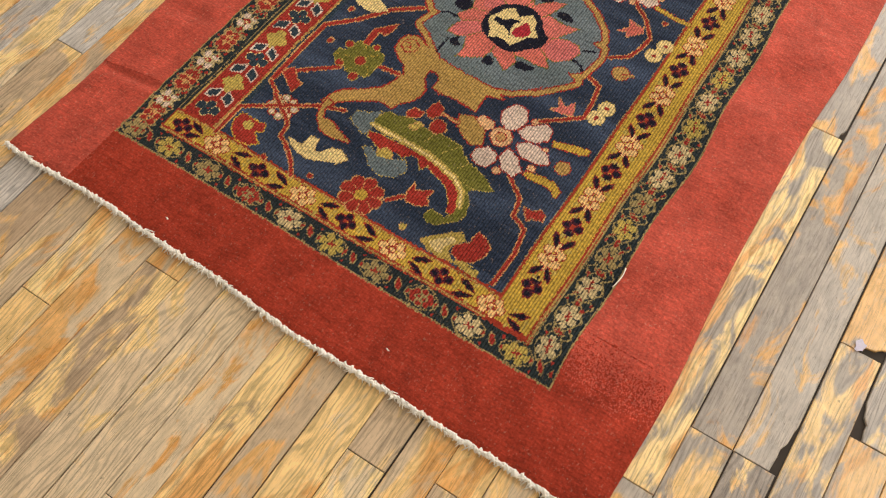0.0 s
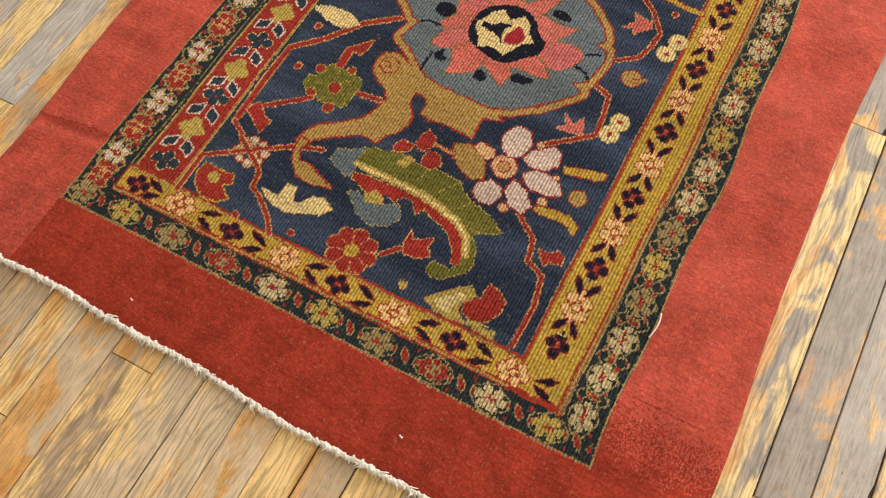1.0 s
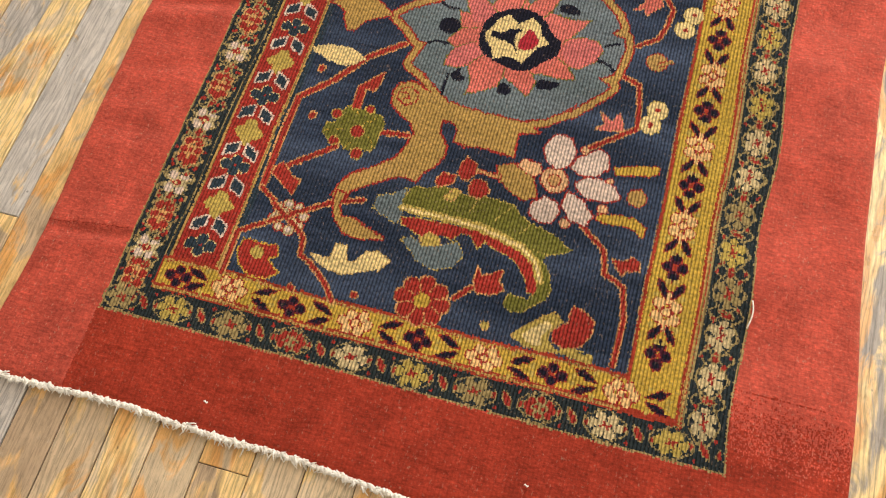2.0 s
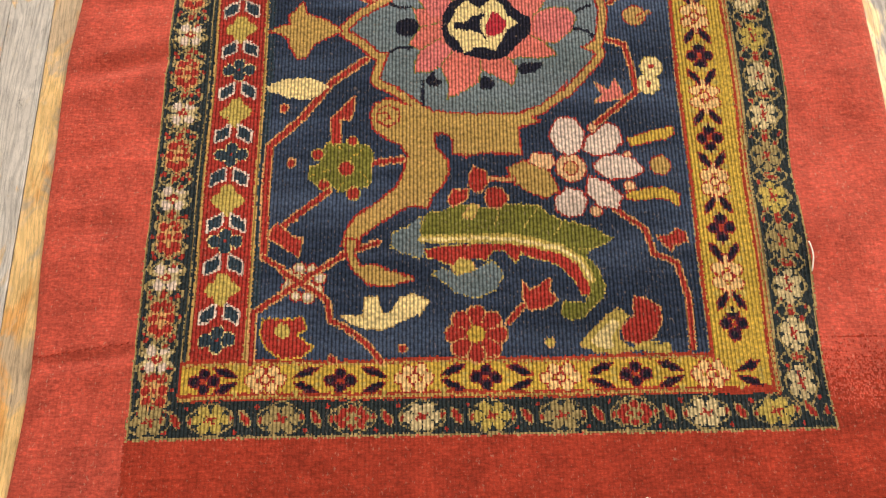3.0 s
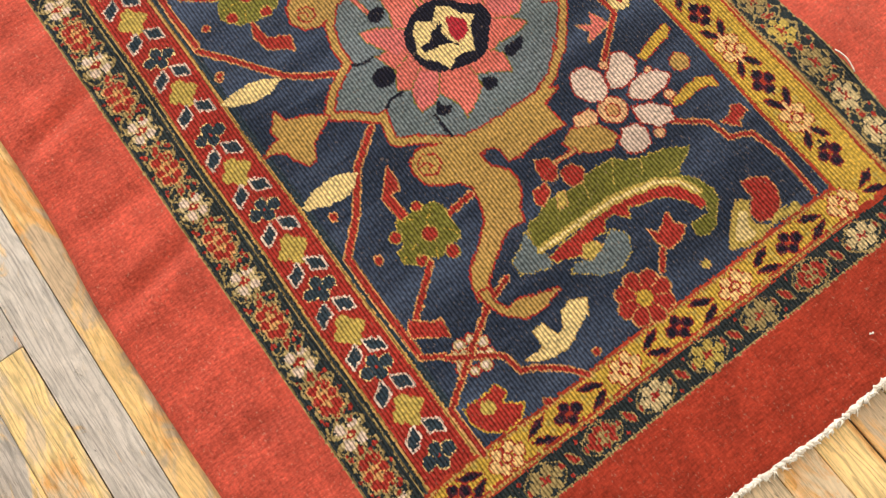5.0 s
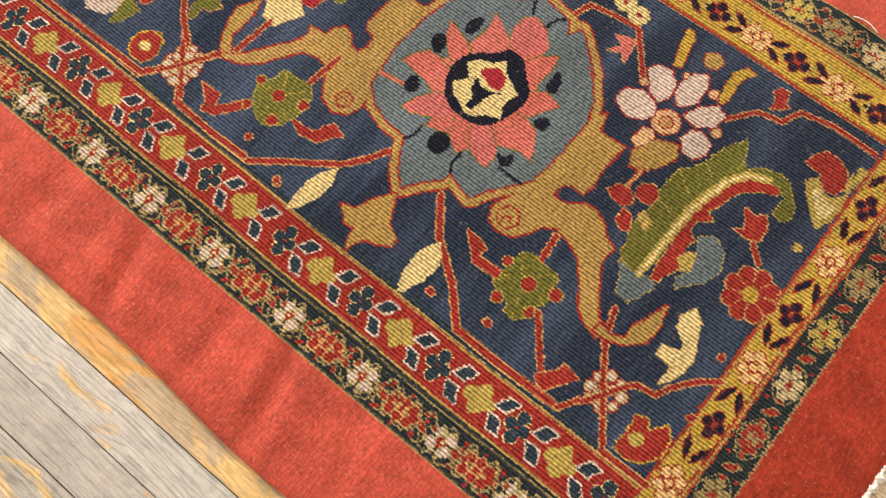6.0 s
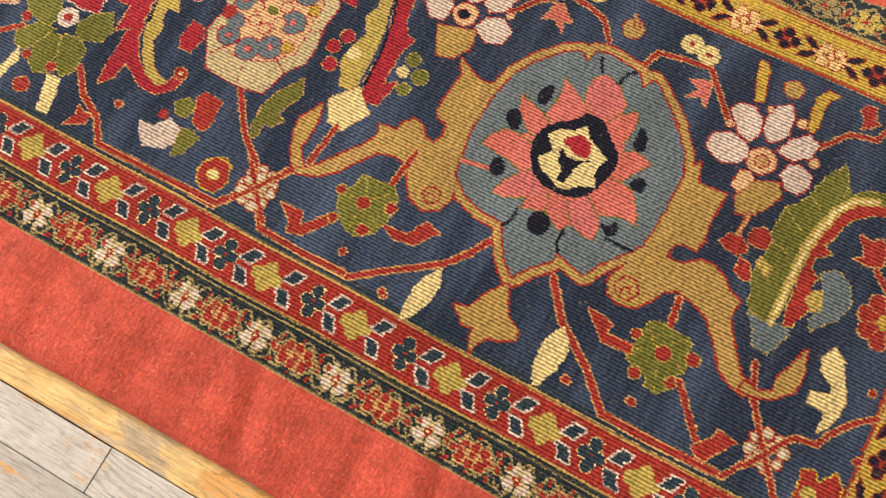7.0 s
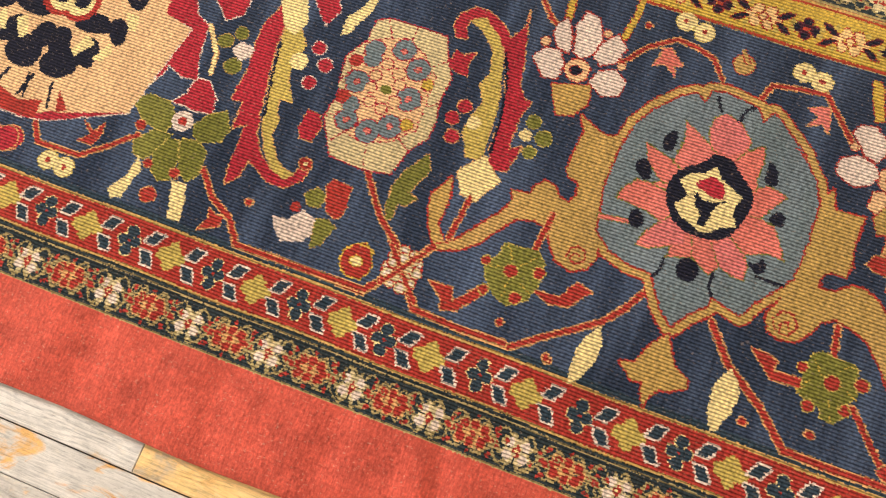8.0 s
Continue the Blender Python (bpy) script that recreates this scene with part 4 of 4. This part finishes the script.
dots("crimson", [(160, 1322, 17.0), (157, 1354, 17.0)], "tan", 1.5)

# the far end closes with the same bands
begin("gold_band_end", "golden band across the far end")
panel("rust", 121, 1460, 600, 1502)
panel("mustard", 121, 1464, 600, 1498)
begin("guard_band_end", "dark green guard band across the far end")
panel("khaki", 0, 1502, 719, 1540)
panel("moss", 3, 1505, 716, 1537)
begin("plain_border_end", "rust red pile strip across the far end")
panel("rust", -130, 1540, 850, 1645)


# ---- relief: the rug lies in soft waves, with creases across its plain border ----
def relief(x, y):
    """Height of the pile in metres over the rug at x, y in millimetres."""
    h = 0.0022 * np.sin(x / 140.0 + 0.6) * np.sin(y / 170.0 + 0.3) + 0.0016 * np.sin((x + y) / 95.0)
    left = 1 / (1 + np.exp((x - 10) / 22.0))
    for at, tall, wide, slant in CREASES:
        u = (y - at - slant * (x + 60)) / wide
        h = h + left * tall * (0.9 * np.exp(-((u / 2.6) ** 2)) - np.exp(-(u**2)))
    right = 1 / (1 + np.exp((700 - x) / 22.0))
    h = h + right * (0.003 * np.sin(y / 42.0 + 0.012 * x) + 0.002 * np.sin(y / 23.0 - 0.02 * x))
    rise = np.minimum(np.minimum(x - LEFT, RIGHT - x), np.minimum(y - BOTTOM, FAR - y))
    return 0.009 + h * np.clip(rise / 70.0 + 0.25, 0, 1) - 0.004 * np.exp(-np.maximum(rise, 0) / 5.0)


CREASES = ((84, 0.006, 10, 0.1), (232, 0.006, 18, 0.1), (330, 0.003, 14, 0.3), (438, 0.011, 16, 0.2), (528, 0.006, 18, 0.1), (660, 0.011, 17, 0.25), (790, 0.006, 24, 0.1), (930, 0.007, 26, 0.1), (1100, 0.007, 30, 0.0))

rug = tagged(new("rug"), "antique red wool rug with navy floral field on wooden floor", "rug")

VX, VY = np.meshgrid(LEFT + DX * np.arange(NU + 1), BOTTOM + DY * np.arange(NV + 1))
ribbed = 1 / (1 + np.exp(-np.minimum.reduce([VX + 2, 721 - VX, VY + 2]) / 2.0))
VZ = relief(VX, VY) + (0.0001 + 0.00055 * ribbed) * np.cos(math.tau * np.arange(NU + 1) / 3)[None, :] + rng.normal(0, 0.00012, VX.shape)
# the outline is a little uneven
PX = VX + np.where(VX < 0, -VX / LEFT, 0) * (-5.0 * np.cos((VY - 60) / 98.7) / (1 + np.exp((VY - 880) / 60.0)) - 1.2 * np.sin(VY / 41.0)) \
    + np.clip((VX - 719) / 119, 0, 1) * (5.0 * np.cos((VY - 20) / 125.0) + 1.2 * np.sin(VY / 50.0))
PX = PX + np.clip((VX - 600) / 119, 0, 1) * np.clip((RIGHT - VX) / 119, 0, 1) * (-3.0 * np.sin(VY / 90.0) - 2.0 * np.sin(VY / 37.0))
PY = VY + np.where(VY < 0, VY / BOTTOM, 0) * (2.5 * np.sin(VX / 90.0) + 1.5 * np.sin(VX / 37.0) + 6.0 - 0.016 * (VX + 120))
KNOTS = np.stack([PX / 1000, PY / 1000, VZ], -1).reshape(-1, 3)
CORNER = (np.arange(NV)[:, None] * (NU + 1) + np.arange(NU)[None, :])
QUADS = np.stack([CORNER, CORNER + 1, CORNER + NU + 2, CORNER + NU + 1], -1)


def knotted(name, quads, colors, label):
    """One mesh of knots under the rug."""
    used, faces = np.unique(quads, return_inverse=True)
    faces = faces.reshape(-1)
    mesh = bpy.data.meshes.new(name)
    mesh.vertices.add(len(used))
    mesh.vertices.foreach_set("co", KNOTS[used].astype(np.float32).ravel())
    mesh.loops.add(len(faces))
    mesh.loops.foreach_set("vertex_index", faces.astype(np.int32))
    mesh.polygons.add(len(quads))
    mesh.polygons.foreach_set("loop_start", np.arange(0, len(faces), 4, dtype=np.int32))
    kinds, index = np.unique(colors, return_inverse=True)
    for k in kinds:
        mesh.materials.append(WOOLS[k])
    mesh.polygons.foreach_set("material_index", index.reshape(-1).astype(np.int32))
    mesh.update(calc_edges=True)
    mesh.validate()
    ob = new(name, mesh)
    ob.parent = rug
    return tagged(ob, label)


for number, (name, label) in enumerate(PARTS):
    mask = PART == number
    if mask.any():
        knotted(name, QUADS[mask], DYE[mask], label)

# the edge of the pile down to the floor
bm = bmesh.new()
border = [(j, 0) for j in range(NV, -1, -2)] + [(0, i) for i in range(0, NU + 1, 2)] + [(j, NU) for j in range(0, NV + 1, 2)] + [(NV, i) for i in range(NU, -1, -2)]
tops = [bm.verts.new(KNOTS[j * (NU + 1) + i]) for j, i in border]
feet = [bm.verts.new((v.co.x, v.co.y, 0.0006)) for v in tops]
for a in range(len(tops) - 1):
    bm.faces.new((tops[a], feet[a], feet[a + 1], tops[a + 1]))
part("rug_edge", bm, WOOLS[COLORS.index("rust")], rug, "rounded red pile edge")

# ---- fringe: a frayed cotton cord along the rug end ----
bm = bmesh.new()
rnd = random.Random(5)


def end_at(x):
    i = min(max(round((x * 1000 - LEFT) / DX), 0), NU)
    return Vector(KNOTS[i])


spine, thick = [], []
x = LEFT / 1000 - 0.002
while x < RIGHT / 1000:
    p = end_at(x)
    spine.append(Vector((x, p.y - 0.002 + rnd.uniform(-0.0016, 0.0016), 0.0046 + rnd.uniform(-0.0006, 0.0012))))
    thick.append(0.0032 + rnd.uniform(-0.001, 0.0014))
    x += 0.0035
for phase in (0.0, math.pi):
    twist = [p + Vector((0, 0.0021 * math.cos(k * 2.2 + phase), 0.0018 * math.sin(k * 2.2 + phase))) for k, p in enumerate(spine)]
    tube(bm, twist, [r * rnd.uniform(0.5, 0.85) for r in thick], 6)
part("cord", bm, COTTON, rug, "off-white cotton end cord", True)
bm = bmesh.new()
for p in spine:
    for _ in range(4):
        a = rnd.uniform(-3.4, 0.6)
        long = rnd.uniform(0.003, 0.0075) * (1.9 if rnd.random() < 0.12 else 1)
        start = p + Vector((rnd.uniform(-0.003, 0.003), rnd.uniform(-0.001, 0.001), rnd.uniform(0.0, 0.003)))
        way = Vector((math.cos(a), math.sin(a), rnd.uniform(-0.25, 0.25)))
        bend = Vector((rnd.uniform(-0.4, 0.4), 0, -0.3))
        pts = [start + way * long * t + bend * long * t * t for t in (0, 0.5, 1)]
        for q in pts:
            q.z = max(q.z, 0.0012)
        tube(bm, pts, [0.0011, 0.0009, 0.0004], 4)
part("fringe", bm, COTTON, rug, "short frayed cotton ends", True)

# a loose white thread at the edge of the guard band
bm = bmesh.new()
pts = [Vector((0.7165 + 0.0035 * math.sin(t * 2.6), 0.166 + 0.034 * t, 0.0125 + 0.002 * math.sin(t * 3.1))) for t in (k / 10 for k in range(11))]
tube(bm, pts, [0.0009] * 11, 5)
part("loose_thread", bm, COTTON, rug, "loose white thread", True)

# a row of darning stitches across the side strip
bm = bmesh.new()
for k in range(17):
    sx, sy = -108 + 6.2 * k, 88 + 0.12 * (6.2 * k) + rnd.uniform(-1, 1)
    ends = [Vector(((sx + d) / 1000, (sy + 0.5 * d) / 1000, float(relief(sx + d, sy)) + 0.0006 - 0.0006 * abs(d - 2) / 2)) for d in (0, 2, 4)]
    tube(bm, ends, [0.0003, 0.0006, 0.0003], 5)
tagged(part("stitches", bm, WOOLS[COLORS.index("rust")], rug, "row of dark red darning stitches", True), kind="stuff")

# flakes of pale paint on the floor
for fx, fy, size in ((1.02, 0.52, 0.012), (1.016, 0.27, 0.009)):
    bm = bmesh.new()
    for z in (0.0006, 0.0016):
        ring = [bm.verts.new((fx + size * (1 + 0.3 * math.sin(5 * t)) * 0.7 * math.cos(t), fy + size * (1 + 0.25 * math.cos(3 * t)) * math.sin(t), z)) for t in (k * math.tau / 14 for k in range(14))]
        bm.faces.new(ring if z > 0.001 else ring[::-1])
    v = list(bm.verts)
    for k in range(14):
        bm.faces.new((v[k], v[(k + 1) % 14], v[14 + (k + 1) % 14], v[14 + k]))
    tagged(part("paint_flake", bm, PAINT), "pale lilac flake of old paint on the wooden floor", "paint flake")

# specks of white lint on the end strip
for lx, ly in ((0.161, -0.071), (0.52, -0.064)):
    bm = bmesh.new()
    z = float(relief(lx * 1000, ly * 1000)) + 0.001
    tube(bm, [Vector((lx + 0.0012 * k, ly + 0.0008 * math.sin(k * 1.7), z + 0.0003 * (k % 2))) for k in range(5)], [0.0005, 0.0011, 0.0008, 0.0012, 0.0005], 5)
    tagged(part("lint", bm, COTTON), "tiny tuft of white lint on the red rug border", "lint")

# ---- floor strips ----
WIDE, FIRST = 0.055, 0.112
rnd = random.Random(11)
JOINTS = {13: (0.567,), 14: (0.058,), 15: (0.058, 0.61), 16: (0.263, -0.02), 17: (0.152,), -1: (-0.25,), 1: (-0.133,), -6: (0.777, 0.084), -5: (0.995,), -4: (-0.6, 1.7)}
# strips were laid with small differences in width
EDGES = {0: 0.007, 1: 0.009, 2: 0.012, 3: 0.015, 4: 0.017, 5: 0.011, 6: 0.004, 7: -0.002}
# broken corners: column, start of the strip, corner, size of the missing piece
CHIPS = {(15, 0.058): (1, 0.009, 0.07), (16, 0.263): (1, 0.03, 0.018), (17, 0.152): (0, 0.012, 0.05), (13, 0.567): (1, 0.006, 0.02)}


def edge_of(column):
    return FIRST + column * WIDE + (0.01 if column < 0 else EDGES.get(column, 0.0))


def strip(bm, x0, x1, y0, y1, drop, gap, chip=None):
    """A bevelled floor strip, perhaps with one corner broken away."""
    b, top = 0.0008, -drop
    xa, xb, ya, yb = x0 + gap, x1 - rnd.choice((0.0004, 0.0006, 0.0012)), y0 + 0.0005, y1 - 0.0005
    outline = [(xa, ya), (xb, ya), (xb, yb), (xa, yb)]
    if chip:
        corner, dx, dy = chip
        cx, cy = outline[corner]
        sx = dx if corner in (0, 3) else -dx
        sy = dy if corner in (0, 1) else -dy
        broken = [(cx + sx, cy), (cx + 0.8 * sx, cy + 0.3 * sy), (cx + 0.85 * sx, cy + 0.45 * sy), (cx + 0.35 * sx, cy + 0.6 * sy), (cx + 0.2 * sx, cy + 0.85 * sy), (cx, cy + sy)]
        outline[corner:corner + 1] = broken if corner in (1, 3) else broken[::-1]
    mx, my = (xa + xb) / 2, (ya + yb) / 2
    low = [bm.verts.new((x, y, -0.0039)) for x, y in outline]
    mid = [bm.verts.new((x, y, top - b)) for x, y in outline]
    up = [bm.verts.new((x + math.copysign(b, mx - x), y + math.copysign(b, my - y), top)) for x, y in outline]
    for lower, upper in ((low, mid), (mid, up)):
        for k in range(len(outline)):
            j = (k + 1) % len(outline)
            bm.faces.new((lower[k], lower[j], upper[j], upper[k]))
    bm.faces.new(up)


far = bmesh.new()
for column in range(math.floor((X0 - FIRST) / WIDE), math.ceil((X1 - FIRST) / WIDE)):
    x0, x1 = edge_of(column), edge_of(column + 1)
    ends = [Y0 - rnd.uniform(0, 0.8)]
    while ends[-1] < Y1:
        ends.append(ends[-1] + rnd.choice((0.6, 0.8, 1.0, 1.3, 1.6)) * rnd.uniform(0.85, 1.15))
    known = JOINTS.get(column, ())
    if known:
        ends = sorted([e for e in ends if e < min(known) - 0.5 or e > max(known) + 0.6] + list(known))
    ends = [Y0] + [e for e in ends if Y0 + 0.1 < e < Y1 - 0.1] + [Y1]
    for y, y1 in zip(ends, ends[1:]):
        drop, gap = rnd.uniform(0.0001, 0.0009), rnd.choice((0.0003, 0.0006, 0.0006, 0.001, 0.0016))
        if column in (16, 17) and -0.3 < y < 0.6:
            gap = 0.0022
        if -0.75 < x0 < 1.3 and y1 > -0.9 and y < 2.2:
            bm = bmesh.new()
            strip(bm, x0, x1, y, y1, drop, gap, CHIPS.get((column, y)))
            part("floor_strip", bm, LIMED if column < -3 and y + y1 > 0.2 else WEATHERED if column > 11 else WOOD, floor)
        else:
            strip(far, x0, x1, y, y1, drop, gap)
tagged(part("distant_floor_strips", far, WOOD, floor), kind="stuff")
